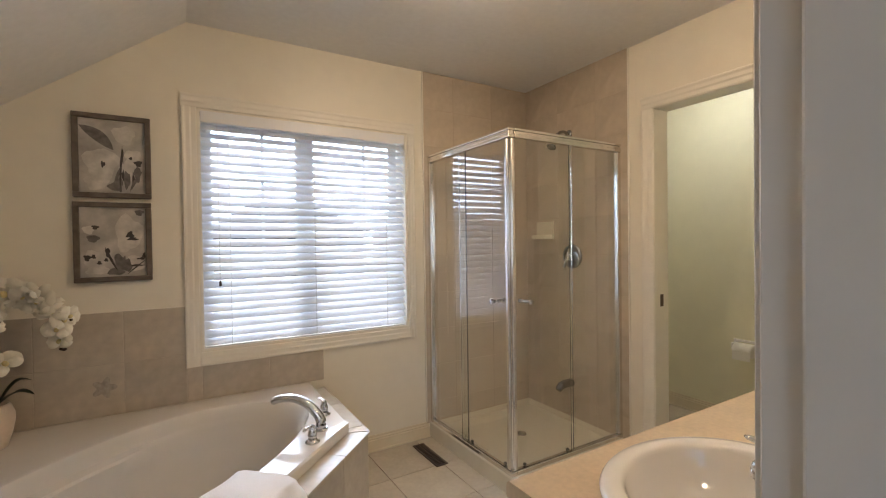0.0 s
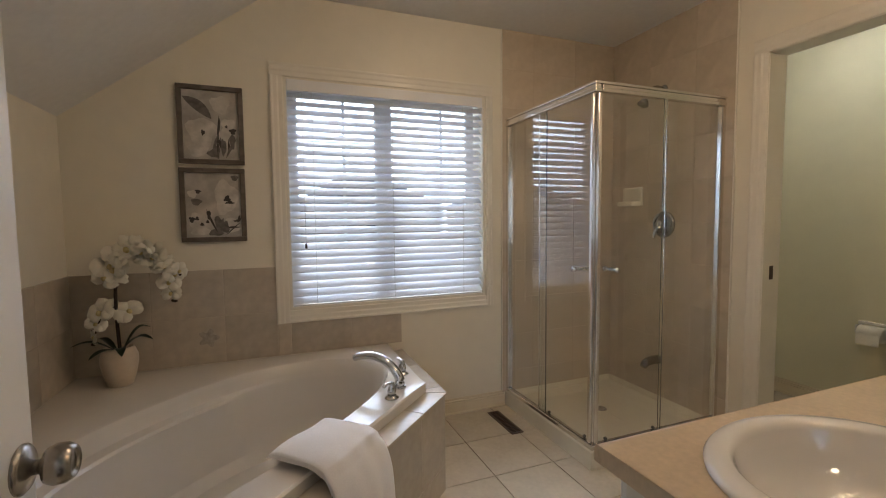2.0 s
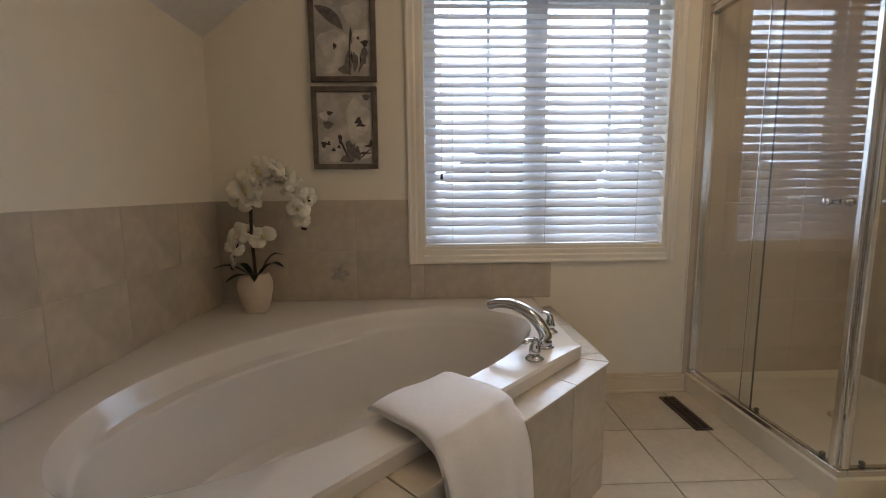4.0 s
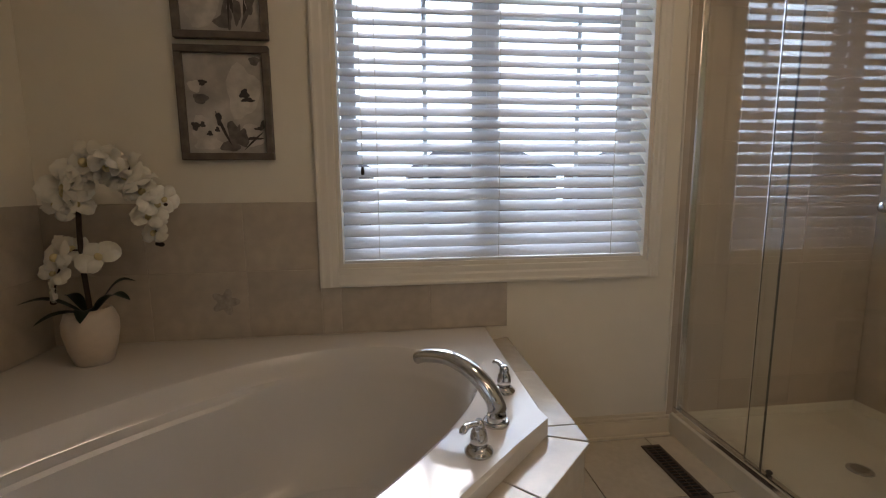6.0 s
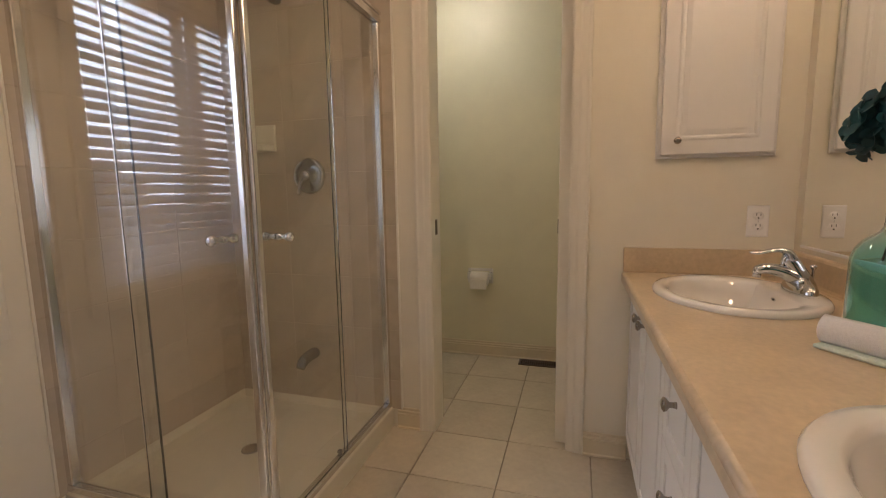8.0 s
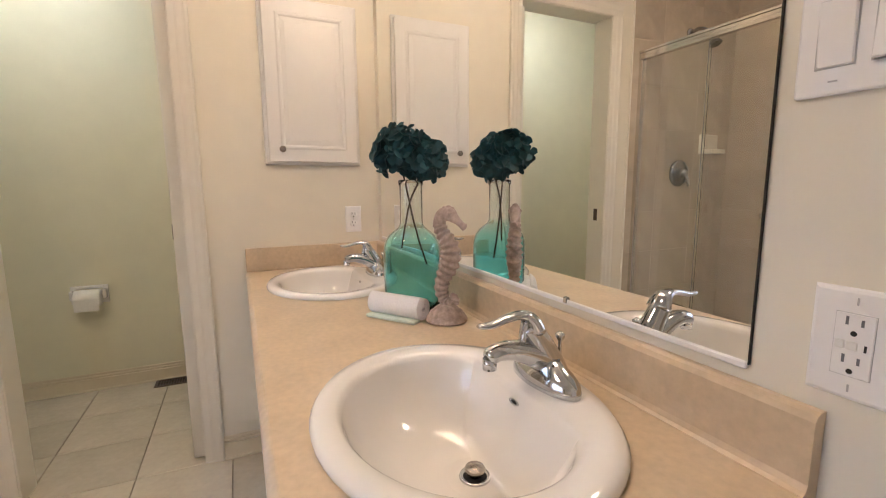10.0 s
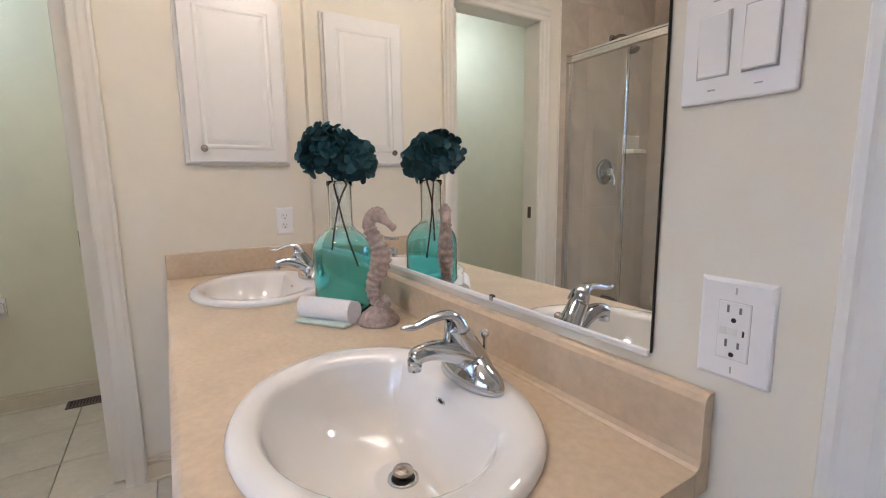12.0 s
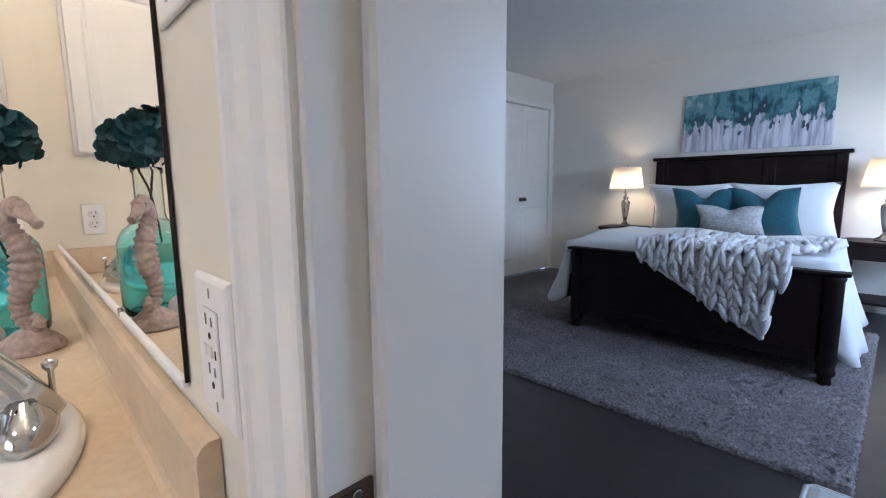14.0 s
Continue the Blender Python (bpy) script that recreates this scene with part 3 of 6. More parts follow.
# window
window_1 = thing("window_1", "white vinyl sliding window with grille bars and cream casing", "window", kind="structure")
casing(window_1, on_north, TRIM, WX0, WX1, WZ0, WZ1, 0.068, sill=True, far=0.048)
bm = bmesh.new()
for a, b, c, d in ((WX0, WX0 + 0.012, WZ0, WZ1), (WX1 - 0.012, WX1, WZ0, WZ1), (WX0 + 0.012, WX1 - 0.012, WZ0, WZ0 + 0.012), (WX0 + 0.012, WX1 - 0.012, WZ1 - 0.012, WZ1)):
    box(bm, a, b, W + 0.0, W + 0.09, c, d)
part("window_lining", bm, TRIM, window_1)
XM = (WX0 + WX1) / 2
for x0, x1, xc, yy in ((WX0 + 0.012, XM - 0.028, -1.90, W + 0.105), (XM - 0.030, WX1 - 0.012, -1.27, W + 0.135)):
    fr = bmesh.new()
    for a, b, c, d in ((x0, x0 + 0.058, WZ0 + 0.012, WZ1 - 0.012), (x1 - 0.058, x1, WZ0 + 0.012, WZ1 - 0.012), (x0 + 0.058, x1 - 0.058, WZ0 + 0.012, WZ0 + 0.07), (x0 + 0.058, x1 - 0.058, WZ1 - 0.07, WZ1 - 0.012)):
        box(fr, a, b, yy, yy + 0.028, c, d, 0.003)
    sash = part("window_frame", fr, VINYL, window_1)
    p = part("pane", boxed(x0 + 0.05, x1 - 0.05, yy + 0.011, yy + 0.016, WZ0 + 0.06, WZ1 - 0.06), PANE, sash)
    p.visible_shadow = False
    part("grille_bar", boxed(xc - 0.009, xc + 0.009, yy + 0.018, yy + 0.024, WZ0 + 0.07, WZ1 - 0.07), VINYL, sash)
    part("grille_bar", boxed(x0 + 0.058, x1 - 0.058, yy + 0.0185, yy + 0.0235, 1.70, 1.718), VINYL, sash)

# ---- venetian blind ----
blind = thing("venetian_blind", "white venetian blind with wide tilted slats hanging in the window", "blind", (0, W + 0.035, 0))
BX0, BX1 = WX0 + 0.016, WX1 - 0.016
part("head_rail", boxed(BX0, BX1, -0.028, 0.03, WZ1 - 0.052, WZ1 - 0.012), SLAT, blind)
part("valance", boxed(BX0 - 0.002, BX1 + 0.002, -0.037, -0.030, WZ1 - 0.066, WZ1 - 0.006, 0.003, 2), VINYL, blind)
NS = 27
z_lo, z_hi = WZ0 + 0.045, WZ1 - 0.085
bm = bmesh.new()
prof = [(-0.0285 + 0.057 * k / 6, 0.0035 * (1 - (2 * k / 6 - 1) ** 2)) for k in range(7)]
loops = []
for x in (BX0, BX1):
    loops.append([(x, y, z + 0.0014) for y, z in prof] + [(x, y, z - 0.0014) for y, z in prof[::-1]])
rings(bm, loops)
for f in bm.faces:
    f.smooth = False
first = None
for k in range(NS):
    z = z_lo + (z_hi - z_lo) * k / (NS - 1)
    tilt = SLAT_TILT + 1.6 * math.sin(k * 2.7)
    if first is None:
        first = part("slat", bm, SLAT, blind)
        first.location, first.rotation_euler = (0, 0, z), (radians(tilt), 0, 0)
    else:
        again("slat", first, blind, (0, 0, z), (tilt, 0.05 * math.sin(k * 5.1), 0))
part("bottom_rail", boxed(BX0, BX1, -0.026, 0.026, WZ0 + 0.004, WZ0 + 0.022, 0.004, 2), VINYL, blind)
for x in (BX0 + 0.13, XM, BX1 - 0.13):
    for y in (-0.027, 0.027):
        part("ladder_cord", boxed(x - 0.001, x + 0.001, y - 0.0008, y + 0.0008, WZ0 + 0.02, WZ1 - 0.05), CORD, blind)
part("pull_cord", tube([(BX0 + 0.075, -0.034, WZ1 - 0.06), (BX0 + 0.077, -0.034, 1.13)], 0.0012, 6), CORD, blind)
part("cord_tassel", lathe([(0.003, 0.03), (0.006, 0.02), (0.0065, 0.004), (0.004, 0)], 10, at=(BX0 + 0.077, -0.034, 1.10)), STEM, blind, "small dark cord tassel")

# ---- bathtub ----
TL = 1.62
TUB = [(XW, W), (XW + TL, W), (XW + TL, W - 0.737), (XW + 0.737, W - TL), (XW, W - TL)]
deck = thing("tub_surround", "beige tiled surround of a corner bathtub", "tub surround")
def inset(poly, d_free):
    (ax, ay), (bx, by), (cx, cy), (dx, dy), (ex, ey) = poly
    k = d_free * math.tan(math.pi / 8)
    return [(ax, ay), (bx - d_free, by), (cx - d_free, cy + k), (dx - k, dy + d_free), (ex, ey + d_free)]
DECK_Z, RIM_Z = 0.468, 0.513
C0, C1 = Vector(TUB[2] + (0,)), Vector(TUB[3] + (0,))
bm = bmesh.new()
I1 = inset(TUB, 0.02)
inner = inset(TUB, 0.12)
prism(bm, [I1[1], I1[2], I1[3], I1[4], inner[4], inner[3], inner[2], inner[1]], 0.0, DECK_Z - 0.008)
part("base", bm, GROUT_L, deck)
dn = (C1 - C0).normalized()
nn = Vector((-dn.y, dn.x, 0))
if nn.x < 0:
    nn = -nn
def deck_strip(a, b, out_n, n, first_cut=0.0):
    """Deck top tiles and skirt tiles along a straight edge from a to b."""
    a, b = Vector(a), Vector(b)
    L = (b - a).length
    d = (b - a).normalized()
    edges = [0.0] + [first_cut + 0.33 * k for k in range(n) if 0 < first_cut + 0.33 * k < L - 0.03] + [L]
    for s0, s1 in zip(edges, edges[1:]):
        k0 = 0.0015
        t = bmesh.new()
        def P(s, w):
            q = a + d * s + out_n * w
            return (q.x, q.y)
        mit0 = 0.11 * math.tan(math.pi / 8) if s0 == 0.0 else 0.0
        mit1 = 0.11 * math.tan(math.pi / 8) if s1 == L else 0.0
        prism(t, [P(s0 + k0, 0.004), P(s1 - k0, 0.004), P(s1 - k0 - mit1, -0.11), P(s0 + k0 + mit0, -0.11)], DECK_Z - 0.010, DECK_Z, 0.0015)
        part("tile", t, DECK_TILE, deck)
        for z0, z1 in ((0.0, 0.13), (0.13, DECK_Z - 0.010)):
            t = bmesh.new()
            prism(t, [P(s0 + k0, -0.006), P(s1 - k0, -0.006), P(s1 - k0, -0.022), P(s0 + k0, -0.022)], z0 + 0.0015, z1 - 0.0015, 0.001)
            part("tile", t, DECK_TILE, deck)
deck_strip((*TUB[2], 0), (*TUB[3], 0), nn, 6, 0.24)
deck_strip((*TUB[1], 0), (*TUB[2], 0), Vector((1, 0, 0)), 4, 0.33)
deck_strip((*TUB[3], 0), (*TUB[4], 0), Vector((0, -1, 0)), 4, 0.33)

tub = thing("corner_bathtub", "white acrylic corner bathtub with an oval basin", "bathtub")
R0 = inset(TUB, 0.085)
CT = Vector((-2.40, 1.625))
A_, B_ = 0.765, 0.425
def oval(full, z, n=72, push=0.0):
    """The basin's outline at height z; push draws its back side in, for the arm ledge."""
    out = []
    for k in range(n):
        th = 2 * math.pi * k / n
        ca, sa = math.cos(th), math.sin(th)
        ledge = max(0.0, sa) ** 0.8 * min(1.0, max(0.0, (0.62 - ca) / 0.35)) * min(1.0, max(0.0, (ca + 0.97) / 0.25))
        sc = full - push * ledge
        u = A_ * sc * math.copysign(abs(ca) ** 0.85, ca)
        v = (B_ * sc) * math.copysign(abs(sa) ** 0.92, sa)
        v = v * 1.18 if v > 0 else -B_ * sc * 0.70 * abs(sa) ** 0.80
        out.append((CT.x + (u - v) / math.sqrt(2), CT.y + (u + v) / math.sqrt(2), z))
    return out
def rim_loop(z, grow=0.0, n=72):
    """Points of the rim's outline in the directions of the oval's points."""
    P = [Vector(p) for p in R0]
    cx = CT
    out = []
    for (x, y, _) in oval(1, 0, n):
        d = (Vector((x, y)) - cx).normalized()
        best = None
        for a, b in zip(P, P[1:] + P[:1]):
            e = b - a
            den = d.x * e.y - d.y * e.x
            if abs(den) < 1e-9:
                continue
            w = a - cx
            t = (w.x * e.y - w.y * e.x) / den
            s = (w.x * d.y - w.y * d.x) / den
            if t > 0 and -1e-6 <= s <= 1 + 1e-6 and (best is None or t < best):
                best = t
        q = cx + d * (best + grow)
        out.append((q.x, q.y, z))
    # snap the nearest points onto the corners
    for c in P:
        i = min(range(n), key=lambda k: (Vector(out[k][:2]) - c).length)
        out[i] = (c.x, c.y, z)
    return out
loops = [rim_loop(DECK_Z + 0.002), rim_loop(RIM_Z - 0.008), rim_loop(RIM_Z, -0.008), oval(1.03, RIM_Z), oval(1.0, RIM_Z - 0.006), oval(0.975, RIM_Z - 0.03), oval(0.962, RIM_Z - 0.058), oval(0.955, RIM_Z - 0.070, push=0.012), oval(0.950, RIM_Z - 0.078, push=0.085), oval(0.945, RIM_Z - 0.088, push=0.098), oval(0.925, RIM_Z - 0.15, push=0.085), oval(0.88, RIM_Z - 0.26, push=0.05), oval(0.82, RIM_Z - 0.36, push=0.01), oval(0.74, RIM_Z - 0.405), oval(0.55, RIM_Z - 0.42), oval(0.25, RIM_Z - 0.425)]
bm = bmesh.new()
rings(bm, loops, cap0=False)
part("shell", creased(bm, 30), ACRYLIC, tub)
part("overflow", turned(lathe([(0.034, 0), (0.034, 0.006), (0.028, 0.010), (0.01, 0.011)], 24), pose(-1.93, 1.60, 0.40, 0, 75, 155)), CHROME, tub, "chrome overflow cover")
part("drain", lathe([(0.03, 0), (0.028, 0.004), (0.008, 0.005)], 20, at=(-2.15, 1.75, RIM_Z - 0.424)), CHROME, tub)

# tub filler
filler = thing("tub_faucet", "chrome bathtub faucet with an arched spout and two handles", "faucet", (-1.811, 1.733, RIM_Z))
d = Vector((-0.169, 0.127, 0)).normalized()
pts = curve_points([(0, 0, 0), (0.002 * d.x, 0.002 * d.y, 0.05), (0.05 * d.x, 0.05 * d.y, 0.105), (0.12 * d.x, 0.12 * d.y, 0.133), (0.185 * d.x, 0.185 * d.y, 0.128), (0.215 * d.x, 0.215 * d.y, 0.116)], 22)
part("spout", tube(pts, [0.026 - 0.008 * (k / 22) for k in range(23)], 18, flat=0.85), CHROME, filler)
part("collar", lathe([(0.031, 0), (0.031, 0.006), (0.027, 0.010)], 24), CHROME, filler)
def tub_handle(x, y, turn):
    m = pose(x + 1.811, y - 1.733, 0, 0, 0, turn)
    h = part("handle", turned(lathe([(0.018, 0.015), (0.019, 0.030), (0.016, 0.046), (0.012, 0.052), (0.013, 0.058), (0.011, 0.066), (0.006, 0.072)], 20), m), CHROME, filler, "chrome lever handle")
    part("escutcheon", turned(lathe([(0.030, 0), (0.030, 0.005), (0.022, 0.012), (0.018, 0.016)], 22), m), CHROME, h)
    part("lever", turned(tube(curve_points([(0.004, 0, 0.056), (-0.010, 0, 0.066), (-0.034, 0, 0.070), (-0.052, 0, 0.060)], 10), [0.008, 0.009, 0.009, 0.008, 0.008, 0.008, 0.008, 0.0085, 0.009, 0.008, 0.004], 10, flat=0.7), m), CHROME, h)
tub_handle(-1.873, 1.627, 35)
tub_handle(-1.752, 1.889, -70)

# towel over the tub's front edge
towel = thing("bath_towel", "folded white terry towel draped over the bathtub edge", "towel")
mid = Vector((-2.245, 1.385, 0)) - nn * 0.005
# the towel runs from the basin's edge (TB) to the surround's face (TF)
TF = (C0 - mid).dot(nn)
TB = TF - 0.245
bm = bmesh.new()
prof = [(TB, RIM_Z + 0.020), (TB + 0.03, RIM_Z + 0.026), (TB + 0.10, RIM_Z + 0.026), (TF - 0.085, RIM_Z + 0.024), (TF - 0.045, RIM_Z + 0.010), (TF - 0.010, DECK_Z + 0.026), (TF + 0.014, 0.42), (TF + 0.020, 0.32), (TF + 0.022, 0.20), (TF + 0.020, 0.165)]
NU, NV = 22, 40
cp = curve_points([(s, 0, z) for s, z in prof], NV)
def towel_point(i, j, off):
    u = (i / NU - 0.5)
    q = cp[j]
    v = j / NV
    wdt = 0.262 + 0.045 * v
    rip = 0.007 * math.sin(u * 9 + 1.0) * min(1, max(0, v - 0.35) * 2.5) + 0.004 * math.sin(u * 21 + v * 5) * v
    edge = (abs(u) * 2) ** 6
    skew = 0.014 * (1 - v) - 0.012 * v
    p = mid + dn * (u * wdt + skew) + nn * (q.x + rip + off - edge * off * 0.5)
    z = q.z + (off if v < 0.5 else 0) * (1 - 0.5 * edge) + 0.004 * math.sin(u * 7 + v * 6) * (1 - v) - (0.012 * (0.5 + u) if j == NV else 0)
    return (p.x, p.y, z)
for off, flip in ((0.022, False), (-0.006, True)):
    g = [[bm.verts.new(towel_point(i, j, off)) for i in range(NU + 1)] for j in range(NV + 1)]
    for j in range(NV):
        for i in range(NU):
            bm.faces.new((g[j][i], g[j][i + 1], g[j + 1][i + 1], g[j + 1][i])).smooth = True
    if not flip:
        top = g
    else:
        bot = g
for j in range(NV):
    bm.faces.new((top[j][0], top[j + 1][0], bot[j + 1][0], bot[j][0]))
    bm.faces.new((top[j][NU], bot[j][NU], bot[j + 1][NU], top[j + 1][NU]))
for i in range(NU):
    bm.faces.new((top[0][i], bot[0][i], bot[0][i + 1], top[0][i + 1]))
    bm.faces.new((top[NV][i], top[NV][i + 1], bot[NV][i + 1], bot[NV][i]))
bmesh.ops.recalc_face_normals(bm, faces=bm.faces[:])
part("cloth", bm, TOWEL, towel)

# ---- shower ----
SX, SY, STOP = -0.862, 1.596, 1.897
tray = thing("shower_tray", "cream acrylic shower tray with a raised kerb", "shower tray")
bm = bmesh.new()
X0, Y0 = SX - 0.022, SY - 0.022
def tray_loop(d, z):
    return [(X0 + d, Y0 + d, z), (-0.002 - max(0, d - 0.04) * 0.5, Y0 + d, z), (-0.002 - max(0, d - 0.04) * 0.5, W - 0.002 - max(0, d - 0.04) * 0.5, z), (X0 + d, W - 0.002 - max(0, d - 0.04) * 0.5, z)]
rings(bm, [tray_loop(0, 0), tray_loop(0, 0.095), tray_loop(0.006, 0.103), tray_loop(0.045, 0.103), tray_loop(0.052, 0.098), tray_loop(0.075, 0.062), tray_loop(0.3, 0.052)])
for f in bm.faces:
    f.smooth = False
part("basin", bm, TRAY, tray)
part("drain", lathe([(0.04, 0), (0.038, 0.004), (0.02, 0.004), (0.018, 0.002), (0.004, 0.002)], 24, at=(-0.42, 2.05, 0.054)), CHROME, tray, "round chrome drain")

shower = thing("shower_enclosure", "square glass corner shower enclosure in a polished chrome frame", "shower")
def rail(x0, x1, y0, y1, z0, z1, name="frame_rail"):
    return part(name, boxed(x0, x1, y0, y1, z0, z1, 0.004, 2), ALU, shower)
def ribbed_header(along):
    bm = bmesh.new()
    for z0, z1, d in ((STOP - 0.048, STOP - 0.030, 0.020), (STOP - 0.030, STOP - 0.012, 0.016), (STOP - 0.012, STOP, 0.022)):
        if along == "y":
            box(bm, SX - d, SX + d, SY - d, W - 0.001, z0, z1, 0.003, 2)
        else:
            box(bm, SX + 0.024, -0.001, SY - d, SY + d, z0, z1, 0.003, 2)
    return part("header_rail", bm, ALU, shower)
ribbed_header("y")
ribbed_header("x")
rail(SX - 0.018, SX + 0.018, SY - 0.018, W - 0.001, 0.103, 0.128, "sill_rail")
rail(SX + 0.019, -0.001, SY - 0.018, SY + 0.018, 0.103, 0.128, "sill_rail")
rail(SX - 0.016, SX + 0.016, W - 0.034, W - 0.001, 0.128, STOP - 0.048, "wall_channel")
rail(-0.034, -0.001, SY - 0.016, SY + 0.016, 0.128, STOP - 0.048, "wall_channel")
rail(SX - 0.014, SX + 0.006, SY + 0.004, SY + 0.026, 0.13, STOP - 0.05, "door_edge")
rail(SX + 0.004, SX + 0.026, SY - 0.014, SY + 0.002, 0.13, STOP - 0.05, "door_edge")
YM, XMID = 2.035, -0.455
def pane_part(name, *a):
    p = part(name, boxed(*a), SHOWER_GLASS, shower)
    p.visible_shadow = False
    return p
pane_part("fixed_pane", SX + 0.004, SX + 0.009, YM - 0.03, W - 0.03, 0.128, STOP - 0.048)
pane_part("sliding_pane", SX - 0.009, SX - 0.004, SY + 0.024, YM + 0.02, 0.130, STOP - 0.048)
pane_part("fixed_pane", XMID + 0.026, -0.03, SY + 0.004, SY + 0.009, 0.128, STOP - 0.048)
pane_part("sliding_pane", SX + 0.024, XMID + 0.03, SY - 0.009, SY - 0.004, 0.130, STOP - 0.048)
part("pane_edge_seal", boxed(SX + 0.003, SX + 0.010, YM - 0.032, YM - 0.0302, 0.128, STOP - 0.05), SEAL, shower)
part("pane_edge_seal", boxed(SX - 0.010, SX - 0.003, YM + 0.020, YM + 0.0235, 0.13, STOP - 0.05), ALU, shower)
part("pane_edge_seal", boxed(XMID + 0.0302, XMID + 0.0320, SY - 0.010, SY - 0.003, 0.13, STOP - 0.05), SEAL, shower)
KN = [(0.010, 0), (0.010, 0.008), (0.007, 0.014), (0.007, 0.024), (0.012, 0.030), (0.015, 0.040), (0.012, 0.048), (0.004, 0.050)]
part("knob", turned(lathe(KN, 18), pose(SX - 0.009, SY + 0.095, 1.0, 0, -90, 0)), CHROME, shower, "small chrome shower door knob")
part("knob", turned(lathe(KN, 18), pose(SX - 0.004, SY + 0.095, 1.0, 0, 90, 0)), CHROME, shower)
part("knob", turned(lathe(KN, 18), pose(SX + 0.095, SY - 0.009, 1.0, 90, 0, 0)), CHROME, shower)
part("knob", turned(lathe(KN, 18), pose(SX + 0.095, SY - 0.004, 1.0, -90, 0, 0)), CHROME, shower)
for x, y in ((SX + 0.012, YM - 0.06), (SX + 0.012, SY + 0.07), (XMID, SY + 0.012), (SX + 0.09, SY + 0.012)):
    part("roller_guide", boxed(x - 0.008, x + 0.008, y - 0.008, y + 0.008, 0.129, 0.142, 0.003), SEAL, shower)

valve = thing("shower_valve", "round chrome shower valve with a lever on the tiled wall", "shower valve", (-0.012, 1.966, 1.209))
part("plate", turned(lathe([(0.083, 0), (0.083, 0.004), (0.078, 0.007), (0.060, 0.005), (0.036, 0.009), (0.030, 0.012)], 40), pose(0, 0, 0, 0, -90, 0)), DARK_CHROME, valve)
for lo, hi in ((-52, 78), (118, 232)):
    arc = [(-0.009, -0.074 * math.cos(radians(d)), 0.074 * math.sin(radians(d))) for d in [lo + (hi - lo) * k / 18 for k in range(19)]]
    part("raised_rim", tube(arc, [0.004] + [0.0085] * 17 + [0.004], 10, flat=0.8, up=(1, 0, 0)), CHROME, valve)
part("hub", turned(lathe([(0.030, 0.008), (0.029, 0.026), (0.026, 0.044), (0.020, 0.054), (0.008, 0.058)], 26), pose(0, 0, 0, 0, -90, 0)), CHROME, valve)
part("lever", tube(curve_points([(-0.040, 0.004, -0.006), (-0.056, 0.012, -0.034), (-0.060, 0.020, -0.066), (-0.056, 0.025, -0.086)], 12), [0.014, 0.0135, 0.013, 0.0125, 0.012, 0.0115, 0.011, 0.0105, 0.010, 0.0095, 0.009, 0.008, 0.005], 14), CHROME, valve)
head = thing("showerhead", "chrome shower head on a bent arm", "shower head", (-0.010, 1.99, 2.045))
part("flange", turned(lathe([(0.030, 0), (0.028, 0.006), (0.012, 0.010)], 22), pose(0, 0, 0, 0, -90, 0)), DARK_CHROME, head)
part("arm", tube(curve_points([(-0.004, 0, 0), (-0.06, 0, 0.012), (-0.12, 0, -0.02), (-0.15, 0.0, -0.06)], 12), 0.010, 12), DARK_CHROME, head)
part("rose", turned(lathe([(0.012, 0), (0.014, 0.018), (0.030, 0.045), (0.034, 0.055), (0.030, 0.058), (0.006, 0.056)], 24), pose(-0.146, 0, -0.055, 0, 180 + 25, 0)), DARK_CHROME, head)
spout = thing("shower_tub_spout", "chrome wall spout above the shower tray", "spout", (-0.010, 1.99, 0.325))
part("spout", tube(curve_points([(0.0, 0, 0.012), (-0.06, 0, 0.012), (-0.105, 0, 0.002), (-0.128, 0, -0.022)], 12), [0.028, 0.028, 0.028, 0.028, 0.027, 0.027, 0.026, 0.026, 0.025, 0.024, 0.023, 0.022, 0.020], 16), DARK_CHROME, spout)
dish = thing("soap_dish", "cream ceramic corner soap dish on the shower wall", "soap dish", (-0.008, 2.225, 1.33))
part("backplate", boxed(-0.014, 0, -0.085, 0.085, 0.0, 0.125, 0.005, 2), TRAY, dish)
part("tray", prism(bmesh.new(), [(-0.014, -0.08), (-0.014, 0.08), (-0.05, 0.085), (-0.085, 0.06), (-0.09, 0.0), (-0.075, -0.06), (-0.04, -0.08)], 0.0, 0.03, 0.006, 2), TRAY, dish)

# ---- floor registers ----
def register(name, x0, x1, y0, y1, z, label):
    r = thing(name, label, "floor vent", ((x0 + x1) / 2, (y0 + y1) / 2, z))
    a, b = (x1 - x0) / 2, (y1 - y0) / 2
    bm = bmesh.new()
    for p in ((-a, a, -b, -b + 0.014), (-a, a, b - 0.014, b), (-a, -a + 0.014, -b + 0.014, b - 0.014), (a - 0.014, a, -b + 0.014, b - 0.014)):
        box(bm, *p, 0.0, 0.006, 0.002)
    part("frame", bm, BRONZE, r)
    # black sheet standing for the shade in the duct below the slats
    part("backing", boxed(-a + 0.013, a - 0.013, -b + 0.013, b - 0.013, 0.0005, 0.0015), BLACK, r)
    n = 16
    src = None
    for k in range(n):
        y = -b + 0.02 + (2 * b - 0.04) * (k + 0.5) / n
        if src is None:
            src = part("slat", boxed(-a + 0.013, a - 0.013, -0.0022, 0.0022, 0.001, 0.005), BRONZE, r)
            src.location = (0, y, 0)
        else:
            again("slat", src, r, (0, y, 0))
    part("slat", boxed(-0.002, 0.002, -b + 0.013, b - 0.013, 0.0012, 0.0054), BRONZE, r)
    return r
register("floor_vent", -1.062, -0.982, 2.04, 2.352, 0.008, "dark bronze floor register beside the shower")
